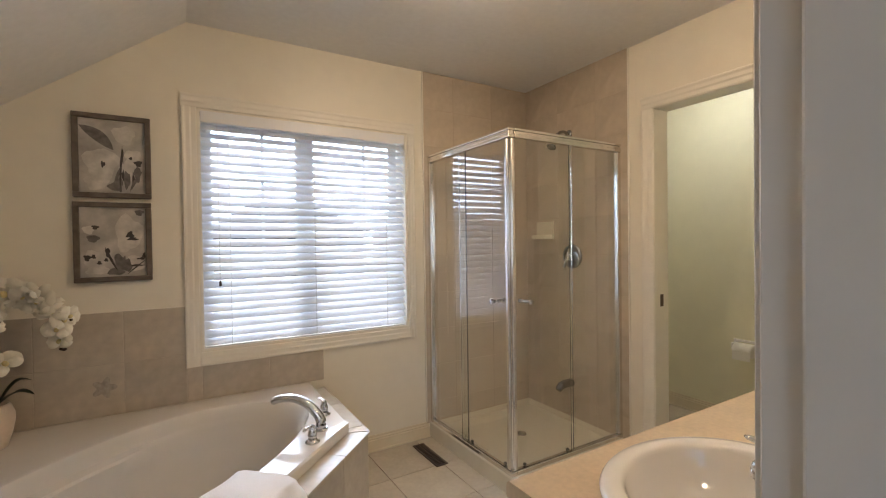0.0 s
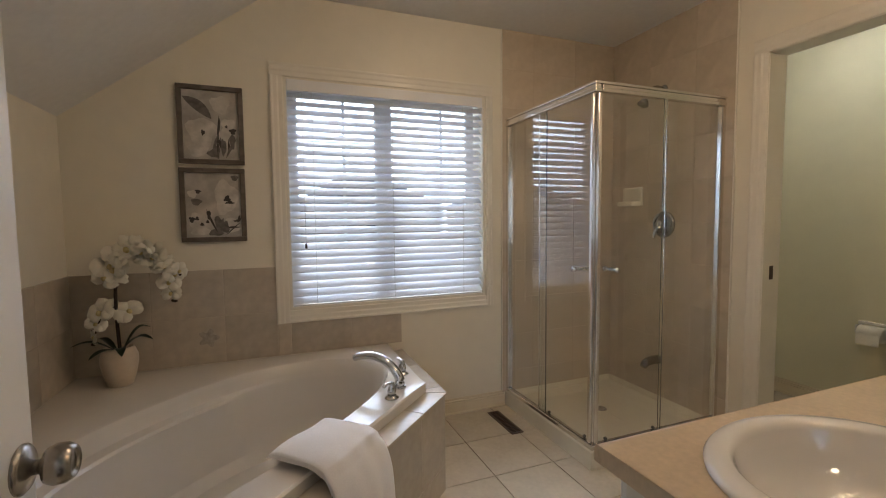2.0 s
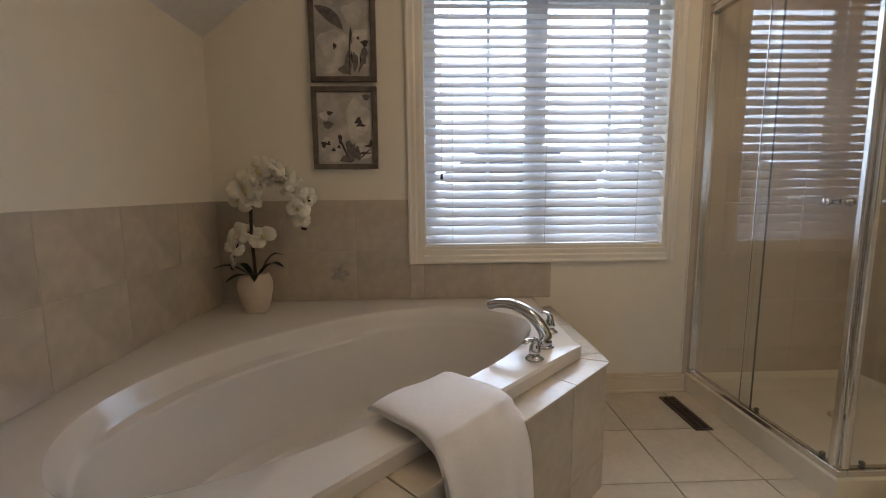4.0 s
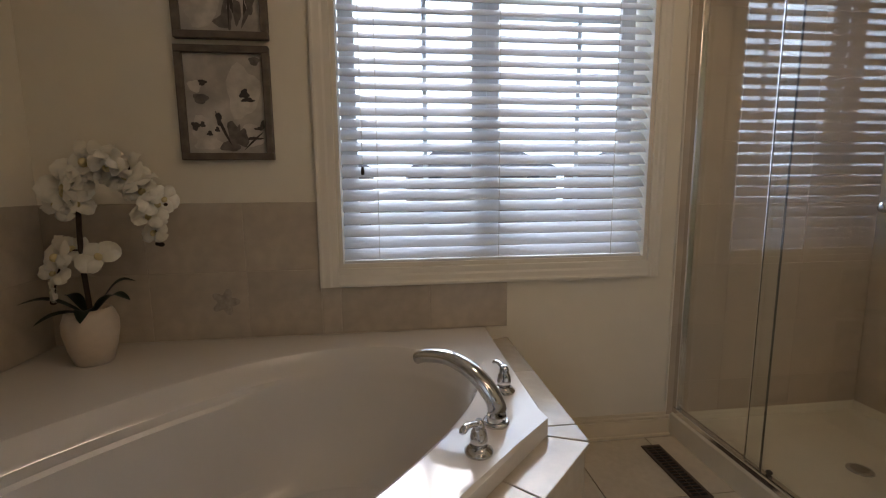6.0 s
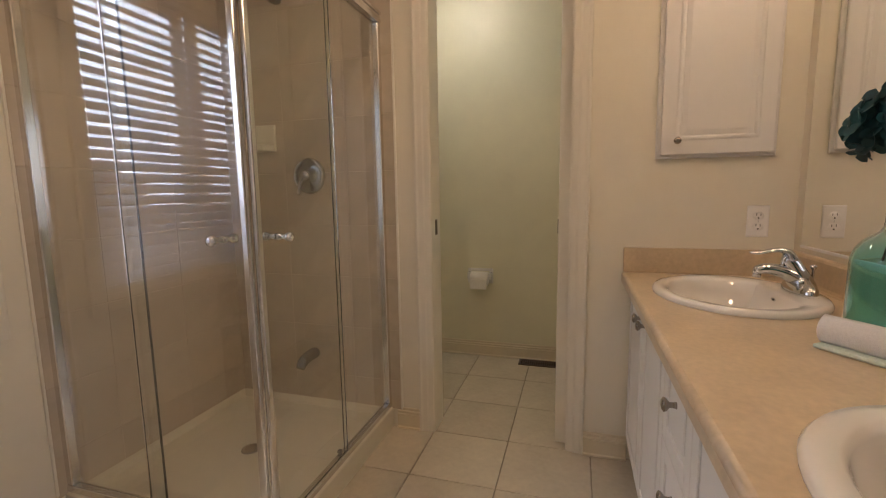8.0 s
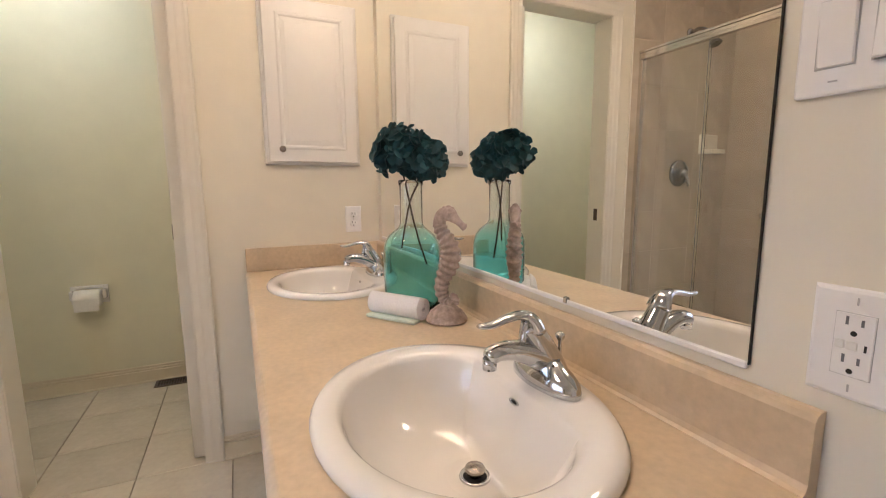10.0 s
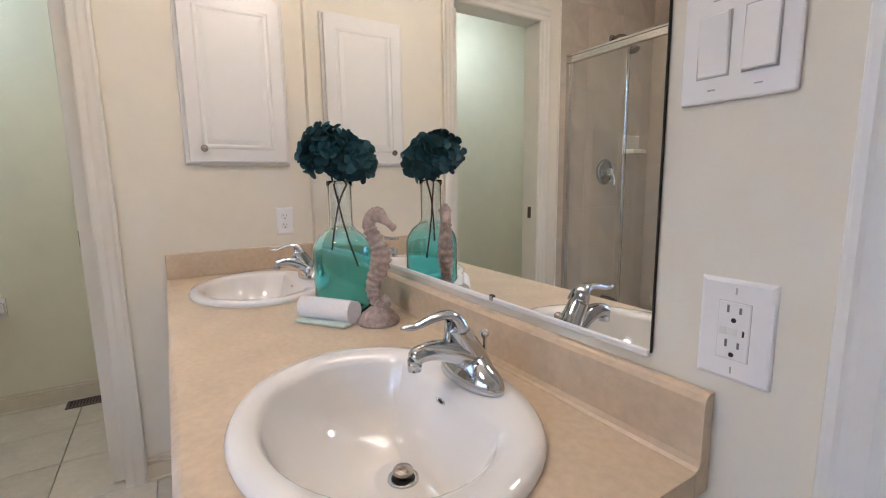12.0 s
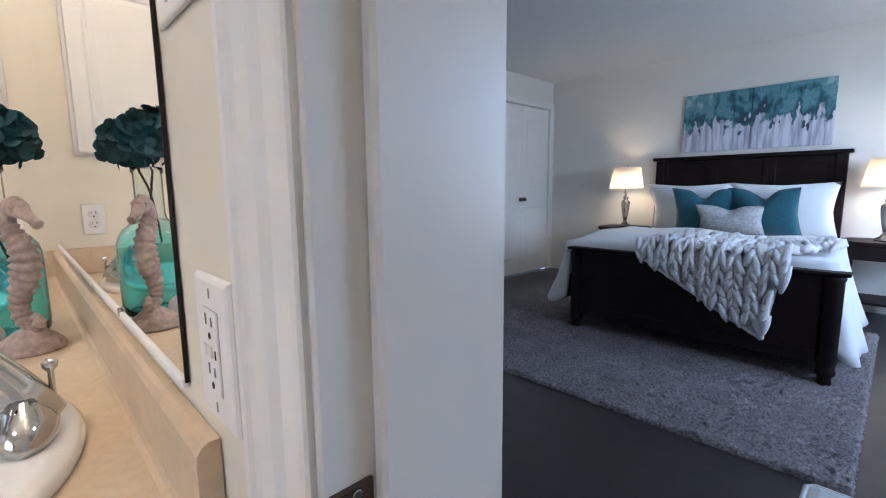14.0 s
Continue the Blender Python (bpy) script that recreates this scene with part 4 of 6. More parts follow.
register("floor_vent", 0.90, 1.0, 0.83, 1.09, 0.008, "dark bronze floor register by the toilet room wall")

# ---- vanity ----
CZ, CX0, CY1 = 0.80, -1.722, 0.572
vanity = thing("vanity_cabinet", "white vanity cabinet with doors and drawers with nickel knobs", "vanity", (0, 0, 0))
VX0, VY1 = -1.690, 0.535
part("body", boxed(VX0 + 0.017, -0.002, 0.003, VY1 - 0.019, 0.10, 0.62), CAB_WHITE, vanity)
# white panel given the cream trim colour to stand for warm shade
part("side_panel", boxed(VX0, VX0 + 0.016, 0.003, VY1 - 0.019, 0.0, CZ - 0.0385), TRIM, vanity)
part("front_rail", boxed(VX0 + 0.017, -0.002, VY1 - 0.040, VY1 - 0.0195, 0.621, CZ - 0.036), CAB_WHITE, vanity)
part("toe_kick", boxed(VX0 + 0.01, -0.002, 0.003, VY1 - 0.08, 0.0, 0.10), BLACK, vanity)
def front(x0, x1, z0, z1, name, knobs):
    bm = bmesh.new()
    y0, y1 = VY1 - 0.018, VY1
    box(bm, x0 + 0.002, x1 - 0.002, y0, y1 - 0.005, z0 + 0.002, z1 - 0.002, 0.002)
    f = 0.045
    if x1 - x0 > 0.14:
        for p in ((x0 + 0.002, x0 + f, z0 + 0.002, z1 - 0.002), (x1 - f, x1 - 0.002, z0 + 0.002, z1 - 0.002), (x0 + f, x1 - f, z0 + 0.002, z0 + f), (x0 + f, x1 - f, z1 - f, z1 - 0.002)):
            box(bm, p[0], p[1], y1 - 0.0052, y1, p[2], p[3], 0.0015)
        if z1 - z0 > 0.2:
            box(bm, x0 + f + 0.02, x1 - f - 0.02, y1 - 0.0052, y1 - 0.0005, z0 + f + 0.02, z1 - f - 0.02, 0.002)
    ob = part(name, bm, CAB_WHITE, vanity)
    for kx, kz in knobs:
        part("handle", turned(lathe([(0.008, 0), (0.006, 0.006), (0.006, 0.014), (0.014, 0.020), (0.016, 0.026), (0.010, 0.030), (0.003, 0.031)], 16), pose(kx, y1, kz, -90, 0, 0)), NICKEL, ob, "round brushed nickel knob")
zt = CZ - 0.04
front(-0.37, -0.01, 0.11, zt, "door", [(-0.325, 0.70)])
front(-0.73, -0.37, 0.11, zt, "door", [(-0.415, 0.70)])
for z0, z1 in ((0.11, 0.32), (0.32, 0.52), (0.52, zt)):
    front(-1.00, -0.73, z0, z1, "drawer", [(-0.865, (z0 + z1) / 2 + 0.02)])
front(-1.345, -1.00, 0.11, zt, "door", [(-1.31, 0.70)])
front(-1.690, -1.345, 0.11, zt, "door", [(-1.38, 0.70)])

S1, S2, SYC = -1.385, -0.365, 0.290
SA, SB = 0.267, 0.221
# worktop with two oval cut-outs, rolled front edge and backsplash
worktop = thing("worktop", "tan speckled laminate worktop with a rolled front edge and backsplash", "worktop")
bm = bmesh.new()
N = 48
def ell(cx, a, b, z):
    return [(cx + a * math.cos(2 * math.pi * k / N), SYC + b * math.sin(2 * math.pi * k / N), z) for k in range(N)]
def square_loop(x0, x1, y0, y1, cx, z):
    out = []
    for k in range(N):
        a = 2 * math.pi * k / N
        dx, dy = math.cos(a), math.sin(a)
        t = min([(x1 - cx) / dx if dx > 1e-6 else 9, (x0 - cx) / dx if dx < -1e-6 else 9, (y1 - SYC) / dy if dy > 1e-6 else 9, (y0 - SYC) / dy if dy < -1e-6 else 9])
        out.append([cx + dx * t, SYC + dy * t, z])
    for c in ((x0, y0), (x0, y1), (x1, y0), (x1, y1)):
        i = min(range(N), key=lambda k: (out[k][0] - c[0]) ** 2 + (out[k][1] - c[1]) ** 2)
        out[i][0], out[i][1] = c
    return [tuple(p) for p in out]
XD = -0.88
FY = CY1 - 0.012
for cx, x0, x1 in ((S1, CX0, XD), (S2, XD, -0.002)):
    rings(bm, [ell(cx, SA - 0.02, SB - 0.02, CZ - 0.03), ell(cx, SA - 0.02, SB - 0.02, CZ), square_loop(x0, x1, 0.019, FY, cx, CZ)], cap0=False, cap1=False)
for f in bm.faces:
    f.smooth = False
fp = [(FY, CZ), (CY1 - 0.006, CZ - 0.002), (CY1 - 0.001, CZ - 0.008), (CY1, CZ - 0.016), (CY1, CZ - 0.038), (CY1 - 0.0118, CZ - 0.038)]
ends = [[bm.verts.new((x, y, z)) for y, z in fp] for x in (CX0, -0.002)]
for i in range(len(fp) - 1):
    bm.faces.new((ends[0][i], ends[1][i], ends[1][i + 1], ends[0][i + 1])).smooth = i < 3
bm.faces.new(ends[0])
bmesh.ops.recalc_face_normals(bm, faces=bm.faces[:])
part("top", bm, LAMINATE, worktop)
BST = 0.897
bp = [(0.001, CZ - 0.034), (0.001, BST), (0.010, BST), (0.016, BST - 0.003), (0.0205, BST - 0.010), (0.021, BST - 0.02), (0.021, CZ + 0.012), (0.024, CZ + 0.004), (0.030, CZ + 0.0008), (0.030, CZ - 0.034)]
bm = bmesh.new()
rings(bm, [[(x, y, z) for y, z in bp] for x in (CX0, -0.024)])
for f in bm.faces:
    f.smooth = False
part("backsplash", bm, LAMINATE, worktop)
part("end_band", boxed(CX0, VX0 + 0.018, 0.031, CY1 - 0.0125, CZ - 0.038, CZ - 0.0012), LAMINATE, worktop)
part("side_splash", boxed(-0.0215, -0.001, 0.001, CY1 - 0.004, CZ + 0.0005, BST, 0.003, 2), LAMINATE, worktop)


def basin(cx):
    s = thing("washbasin", "oval white porcelain drop-in basin set in the worktop", "washbasin", (cx, SYC, CZ), 0, "basins in the worktop")
    n = 56
    def e(a, b, z, dy=0.0):
        out = []
        for k in range(n):
            t = 2 * math.pi * k / n
            y = b * math.sin(t)
            out.append((a * math.cos(t), y + dy, z))
        return out
    def bowl(a, b, z, cut, dy=0.02):
        """An oval flattened at the back, where the faucet ledge is."""
        return [(x, max(y, -cut), z) for x, y, z in e(a, b, z, dy)]
    L = [e(SA, SB, 0.001), e(SA + 0.001, SB + 0.001, 0.008), e(SA - 0.006, SB - 0.006, 0.016), e(SA - 0.022, SB - 0.022, 0.017),
         bowl(SA - 0.046, SB - 0.042, 0.0150, 0.116, 0.006), bowl(SA - 0.054, SB - 0.050, 0.0105, 0.111, 0.008), bowl(SA - 0.060, SB - 0.056, 0.002, 0.107, 0.010), bowl(SA - 0.071, SB - 0.066, -0.030, 0.096, 0.010), bowl(SA - 0.092, SB - 0.084, -0.068, 0.082, 0.006), bowl(SA - 0.128, SB - 0.112, -0.102, 0.068, -0.006), bowl(SA - 0.168, SB - 0.14, -0.117, 0.058, -0.018), bowl(SA - 0.215, SB - 0.175, -0.121, 0.048, -0.030)]
    bm = bmesh.new()
    rings(bm, L, cap0=False)
    part("bowl", creased(bm, 20, 0.006), PORCELAIN, s)
    dr = part("drain", lathe([(0.026, 0), (0.025, 0.003), (0.021, 0.004), (0.0195, 0.001)], 28, at=(0.0, -0.030, -0.1205)), CHROME, s, "chrome pop-up drain")
    # flat black disc painted for the shade down the drain
    part("drain_hole", lathe([(0.0195, 0.0012), (0.004, 0.0013)], 22, at=(0.0, -0.030, -0.1205)), BLACK, dr)
    part("stopper", lathe([(0.009, 0.001), (0.010, 0.008), (0.0165, 0.010), (0.0168, 0.015), (0.0150, 0.018), (0.004, 0.0188)], 24, at=(0.0, -0.030, -0.1205)), NICKEL, dr)
    of = part("overflow_ring", turned(lathe([(0.0135, 0), (0.0125, 0.003), (0.0095, 0.003), (0.0085, 0.001)], 20, sy=0.36), pose(0.0, -0.1045, -0.008, -72, 0, 0)), CHROME, s, "chrome overflow ring")
    # flat black oval painted for the shade in the overflow
    part("overflow_slot", turned(lathe([(0.0085, 0.0012), (0.002, 0.0013)], 16, sy=0.32), pose(0.0, -0.1045, -0.008, -72, 0, 0)), BLACK, of)
    return s


def faucet(cx):
    f = thing("basin_faucet", "chrome single-lever basin faucet on the basin ledge", "faucet", (cx, 0.125, CZ + 0.0175), 0, "faucets at the basins")
    part("base", lathe([(1.0, 0), (1.0, 0.008), (0.96, 0.018), (0.82, 0.027), (0.60, 0.036), (0.42, 0.046)], 32, sx=0.082, sy=0.034), CHROME, f)
    part("body", tube(curve_points([(0, -0.012, 0.010), (0, -0.003, 0.036), (0, 0.012, 0.066), (0, 0.028, 0.092), (0, 0.036, 0.106)], 12), [0.031, 0.030, 0.0285, 0.027, 0.0255, 0.024, 0.0228, 0.0218, 0.021, 0.0203, 0.0195, 0.018, 0.013], 24, up=(1, 0, 0)), CHROME, f)
    part("spout", tube(curve_points([(0, 0.000, 0.036), (0, 0.036, 0.056), (0, 0.070, 0.066), (0, 0.098, 0.066), (0, 0.113, 0.058)], 16), [0.024, 0.023, 0.022, 0.021, 0.020, 0.019, 0.018, 0.0172, 0.0165, 0.016, 0.0155, 0.015, 0.0147, 0.0144, 0.014, 0.0130, 0.010], 18, flat=1.15, up=(1, 0, 0)), CHROME, f)
    part("lever_pin", tube([(0, 0.052, 0.062), (0, 0.047, 0.084), (0, 0.042, 0.110)], [0.006, 0.0055, 0.006], 12, flat=1.6, up=(1, 0, 0)), CHROME, f)
    part("aerator", lathe([(0.0115, -0.014), (0.0115, 0.004)], 16, at=(0, 0.109, 0.055)), CHROME, f)
    part("lever", tube(curve_points([(0, 0.024, 0.094), (0, 0.034, 0.114), (0, 0.052, 0.122), (0, 0.078, 0.120), (0, 0.106, 0.113), (0, 0.131, 0.114)], 20), [0.0150, 0.0145, 0.0138, 0.0130, 0.0120, 0.0108, 0.0096, 0.0086, 0.0078, 0.0072, 0.0068, 0.0065, 0.0062, 0.0060, 0.0058, 0.0056, 0.0054, 0.0052, 0.0050, 0.0045, 0.0025], 16, flat=1.75, up=(1, 0, 0)), CHROME, f)
    part("lift_rod", lathe([(0.0035, 0.0), (0.0035, 0.036), (0.008, 0.042), (0.009, 0.048), (0.004, 0.052)], 14, at=(0, -0.030, 0.030)), CHROME, f)
    return f


for cx in (S1, S2):
    basin(cx)
    faucet(cx)

# mirror
mirror = thing("mirror", "large frameless wall mirror above the vanity backsplash", "mirror", (0, 0, 0))
MX0, MX1, MZ0, MZ1 = -1.637, -0.06, 0.924, 2.02
part("glass", boxed(MX0, MX1, 0.001, 0.0045, MZ0, MZ1), MIRROR, mirror)
part("edge_channel", boxed(MX0, MX1, 0.001, 0.008, MZ0 - 0.010, MZ0 - 0.0005, 0.0015), PLASTIC, mirror, "white bottom channel")
part("dark_edge", boxed(MX0 - 0.0018, MX0 - 0.0002, 0.001, 0.0050, MZ0 - 0.004, MZ1), BLACK, mirror, "dark mirror edge")
part("clip", boxed(-1.298, -1.286, 0.0046, 0.009, MZ0 - 0.008, MZ0 + 0.005, 0.0015), CHROME, mirror, "small chrome clip")

# vanity light over the mirror
bar = thing("vanity_light", "chrome light bar with warm round bulbs over the mirror", "wall lamp", (-0.86, 0.004, 2.17))
part("backplate", boxed(-0.36, 0.36, 0, 0.03, -0.05, 0.05, 0.008, 2), CHROME, bar)
for x in (-0.27, -0.09, 0.09, 0.27):
    s = part("socket", turned(lathe([(0.028, 0), (0.026, 0.03)], 18), pose(x, 0.03, 0, -90, 0, 0)), CHROME, bar)
    bm = bmesh.new()
    ball(bm, (x, 0.105, 0), 0.048, u=20, v=12)
    part("bulb", bm, BULB, s, "warm glowing round bulb")

# toilet room ceiling light
dome = thing("ceiling_light", "round frosted ceiling light in the toilet room", "ceiling lamp", (0.52, 1.45, CEIL))
part("base", lathe([(0.14, 0), (0.14, -0.02), (0.13, -0.024)], 32), TRIM_W, dome)
dome_b = thing("ceiling_light", "round frosted ceiling light in the bathroom", "ceiling lamp", (-1.32, 1.22, CEIL))
part("base", lathe([(0.15, 0), (0.15, -0.02), (0.14, -0.024)], 32), TRIM_W, dome_b)
part("diffuser", lathe([(0.135, -0.022), (0.13, -0.05), (0.10, -0.078), (0.03, -0.092)], 32), DOME_B, dome_b, "glowing frosted diffuser")
part("diffuser", lathe([(0.125, -0.022), (0.12, -0.05), (0.09, -0.075), (0.03, -0.088)], 32), DOME, dome, "glowing frosted diffuser")

# medicine cabinet
mc = thing("medicine_cabinet", "white recessed medicine cabinet with a raised panel door", "cabinet", (-0.001, 0, 0))
Y0_, Y1_, Z0_, Z1_ = 0.085, 0.463, 1.239, 1.878
part("frame", boxed(-0.012, 0, Y0_ - 0.004, Y1_ + 0.006, Z0_ - 0.006, Z1_ + 0.006, 0.003), CAB_WHITE, mc)
dr = part("door", boxed(-0.030, -0.0125, Y0_ + 0.008, Y1_ - 0.008, Z0_ + 0.006, Z1_ - 0.006, 0.004, 2), CAB_WHITE, mc)
bm = bmesh.new()
a0, a1, b0, b1 = Y0_ + 0.062, Y1_ - 0.062, Z0_ + 0.062, Z1_ - 0.062
def frame_ring(d, x):
    return [(x, a0 + d, b0 + d), (x, a1 - d, b0 + d), (x, a1 - d, b1 - d), (x, a0 + d, b1 - d)]
rings(bm, [frame_ring(-0.006, -0.0301), frame_ring(0, -0.0335), frame_ring(0.006, -0.0335), frame_ring(0.012, -0.0305), frame_ring(0.030, -0.0345)], cap0=False)
for f in bm.faces:
    f.smooth = False
part("raised_panel", bm, CAB_WHITE, dr)
part("handle", turned(lathe([(0.007, 0), (0.005, 0.008), (0.012, 0.014), (0.013, 0.020), (0.006, 0.023)], 16), pose(-0.030, Y1_ - 0.060, Z0_ + 0.056, 0, -90, 0)), NICKEL, dr, "small nickel knob")

# wall plates
def receptacle(parent, dz, y):
    """Two slots and an earth hole of one socket, as flat marks painting their shade."""
    for dx, h in ((-0.0065, 0.0075), (0.0065, 0.009)):
        part("slot", boxed(dx - 0.0013, dx + 0.0013, y - 0.0006, y + 0.0003, dz + 0.001, dz + 0.001 + h), SLOT, parent)
    part("earth_hole", turned(lathe([(0.0030, 0), (0.0028, 0.0009)], 12), pose(0, y - 0.0006, dz - 0.0075, -90, 0, 0)), BLACK, parent)
def outlet(at, rz, w, h, label, safety):
    o = thing("power_outlet", label, "power outlet", at, rz)
    bm = rings(bmesh.new(), [[(x * (w / 2 - d), y, z * (h / 2 - d)) for x, z in ((-1, -1), (1, -1), (1, 1), (-1, 1))] for d, y in ((0, 0.0005), (0.0, 0.0022), (0.0016, 0.0046), (0.0045, 0.0058))])
    for f in bm.faces:
        f.smooth = False
    part("plate", bm, PLASTIC, o)
    if safety:
        # grey sheet whose rim paints the seam's shade round the face
        part("face_gap", boxed(-0.0173, 0.0173, 0.0056, 0.0061, -0.0343, 0.0343), GAP, o)
        f = part("face", boxed(-0.0168, 0.0168, 0.0036, 0.0076, -0.0338, 0.0338, 0.0010, 2), PLASTIC, o)
        for dz in (0.0205, -0.0205):
            receptacle(f, dz, 0.0077)
        for x0, x1 in ((-0.0045, 0.0055), (0.0068, 0.0150)):
            part("push_button", boxed(x0, x1, 0.0072, 0.0090, -0.0048, 0.0048, 0.0008), TRIM_W, f, "cream push button")
        part("lamp", boxed(-0.0120, -0.0098, 0.0072, 0.0080, -0.0042, 0.0030), BLACK, f)
        marks = (-h / 2 + 0.013, h / 2 - 0.013)
    else:
        for dz in (0.0195, -0.0195):
            f = part("face", turned(lathe([(0.0172, 0), (0.0172, 0.0022), (0.0160, 0.0032), (0.004, 0.0032)], 24, sy=0.84), pose(0, 0.0045, dz, -90, 0, 0)), PLASTIC, o)
            receptacle(f, dz, 0.0079)
        marks = (0.0,)
    for z in marks:
        part("screw", boxed(-0.0008, 0.0008, 0.0056, 0.0066, z - 0.004, z + 0.004), GAP, o)
    return o
outlet((-1.739, 0, 0.980), 0, 0.079, 0.120, "white safety outlet with two sockets and push buttons beside the mirror", True)
outlet((0, 0.118, 1.0), 90, 0.070, 0.114, "white wall outlet with two sockets above the worktop", False)
sw = thing("light_switch", "white double rocker light switch plate", "light switch", (-1.718, 0, 1.302), 0)
part("plate", boxed(-0.060, 0.060, 0.0005, 0.0055, -0.062, 0.062, 0.003, 2), PLASTIC, sw)
for x, tl in ((-0.024, 4), (0.024, -4)):
    # grey sheet whose rim paints the seam's shade round the rocker
    part("rocker_frame", boxed(x - 0.0178, x + 0.0178, 0.0052, 0.0060, -0.0348, 0.0348), GAP, sw)
    part("rocker", turned(boxed(-0.0163, 0.0163, -0.002, 0.0035, -0.0332, 0.0332, 0.0012), pose(x, 0.0062, 0, tl, 0, 0)), PLASTIC, sw)
    for z in (-0.048, 0.048):
        part("screw", boxed(x - 0.004, x + 0.004, 0.0054, 0.0062, z - 0.0008, z + 0.0008), GAP, sw)

# toilet paper holder
tp = thing("toilet_paper_holder", "white ceramic toilet paper holder with a paper roll", "paper holder", (1.03, 1.358, 0.562))
bm = bmesh.new()
for p in ((-0.085, -0.060, -0.05, 0.05), (0.060, 0.085, -0.05, 0.05), (-0.060, 0.060, 0.032, 0.05), (-0.060, 0.060, -0.05, -0.032)):
    box(bm, -0.014, -0.001, p[0], p[1], p[2], p[3], 0.002)
box(bm, -0.055, -0.014, -0.082, -0.064, -0.02, 0.03, 0.005, 2)
box(bm, -0.055, -0.014, 0.064, 0.082, -0.02, 0.03, 0.005, 2)
part("bracket", bm, PORCELAIN, tp)
part("paper_roll", turned(lathe([(0.019, -0.056), (0.046, -0.056), (0.047, 0), (0.046, 0.056), (0.019, 0.056)], 28), pose(-0.050, 0, -0.012, 90, 0, 0)), PAPER, tp, "white toilet paper roll")
part("paper_sheet", boxed(-0.098, -0.0965, -0.055, 0.055, -0.075, -0.01), PAPER, tp)

# ---- framed pictures ----
def blob(bm, c, rx, rz, y, wob, seed, n=18):
    rnd = random.Random(seed)
    ph = [rnd.uniform(0, 6.28) for _ in range(3)]
    vs = []
    for k in range(n):
        a = 2 * math.pi * k / n
        r = 1 + wob * (0.6 * math.sin(3 * a + ph[0]) + 0.4 * math.sin(5 * a + ph[1]))
        vs.append(bm.verts.new((c[0] + rx * r * math.cos(a), y, c[1] + rz * r * math.sin(a))))
    bm.faces.new(vs)


def picture(x, z, w, h, kind):
    p = thing("framed_picture", "grey flower photograph in a grey-brown wooden frame", "picture", (x, W, z), 0, "flower pictures on the wall")
    t = 0.024
    for q in ((-w / 2, w / 2, -h / 2, -h / 2 + t), (-w / 2, w / 2, h / 2 - t, h / 2), (-w / 2, -w / 2 + t, -h / 2 + t, h / 2 - t), (w / 2 - t, w / 2, -h / 2 + t, h / 2 - t)):
        part("frame_side", boxed(q[0], q[1], -0.026, -0.001, q[2], q[3], 0.003, 2), FRAME_WOOD, p)
    pr = part("print", boxed(-w / 2 + t, w / 2 - t, -0.012, -0.002, -h / 2 + t, h / 2 - t), PRINT, p)
    def layer(name, mat, y, items, wob=0.22):
        for k, (cx, cz, rx, rz) in enumerate(items):
            bm = bmesh.new()
            cx, cz = cx * (w / 2 - t), cz * (h / 2 - t)
            rx, rz = min(rx * (w / 2 - t), w / 2 - t - abs(cx)), min(rz * (h / 2 - t), h / 2 - t - abs(cz))
            blob(bm, (cx, cz), rx * 0.86, rz * 0.86, y - 0.0001 * k, wob, len(name) * 31 + k + int(x * 100) + kind * 7)
            part(name, bm, mat, pr)
    def frond(name, mat, y, x0, z0, x1, z1, wide):
        """A pointed, slightly bent leaf from one point of the print to another."""
        bm = bmesh.new()
        hw, hh = w / 2 - t, h / 2 - t
        a, d = Vector((x0 * hw, z0 * hh)), Vector(((x1 - x0) * hw, (z1 - z0) * hh))
        nrm2 = Vector((-d.y, d.x)).normalized() * wide
        side = [(k / 9, math.sin(math.pi * k / 9) ** 0.8) for k in range(10)]
        pts = [a + d * f + nrm2 * (g + 0.25 * math.sin(3 * f)) for f, g in side] + [a + d * f - nrm2 * (0.7 * g - 0.25 * math.sin(3 * f)) for f, g in side[-2:0:-1]]
        bm.faces.new([bm.verts.new((max(-hw, min(hw, p.x)), y, max(-hh, min(hh, p.y)))) for p in pts])
        part(name, bm, mat, pr)
    if kind == 0:
        frond("dark_leaf", PRINT_M, -0.0150, -0.98, 0.80, 0.02, 0.18, 0.030)
        frond("stem", PRINT_D, -0.0152, 0.20, -0.95, 0.30, 0.34, 0.005)
        frond("stem", PRINT_M, -0.0153, 0.02, -0.95, 0.24, -0.25, 0.008)
        frond("stem", PRINT_M, -0.0151, 0.50, -0.95, 0.92, -0.35, 0.008)
        layer("pale_petal", PRINT_W, -0.0124, [(-0.35, -0.2, 0.6, 0.5), (0.55, -0.35, 0.42, 0.4), (0.35, 0.62, 0.4, 0.3), (-0.5, -0.72, 0.42, 0.24), (0.62, 0.05, 0.3, 0.2)])
        layer("grey_leaf", PRINT_M, -0.0134, [(0.42, -0.62, 0.12, 0.28), (0.2, -0.75, 0.10, 0.24), (0.75, -0.45, 0.12, 0.26), (0.05, -0.82, 0.25, 0.14)])
        layer("dark_mark", PRINT_D, -0.0144, [(-0.3, -0.22, 0.08, 0.09), (0.3, 0.05, 0.035, 0.22), (0.78, -0.15, 0.14, 0.10), (0.55, -0.02, 0.06, 0.05), (0.62, -0.6, 0.05, 0.2), (0.3, -0.5, 0.05, 0.16)], 0.35)
    else:
        frond("stem", PRINT_D, -0.0152, 0.10, -0.85, -0.28, -0.12, 0.006)
        frond("stem", PRINT_M, -0.0153, 0.20, -0.95, 0.34, -0.40, 0.012)
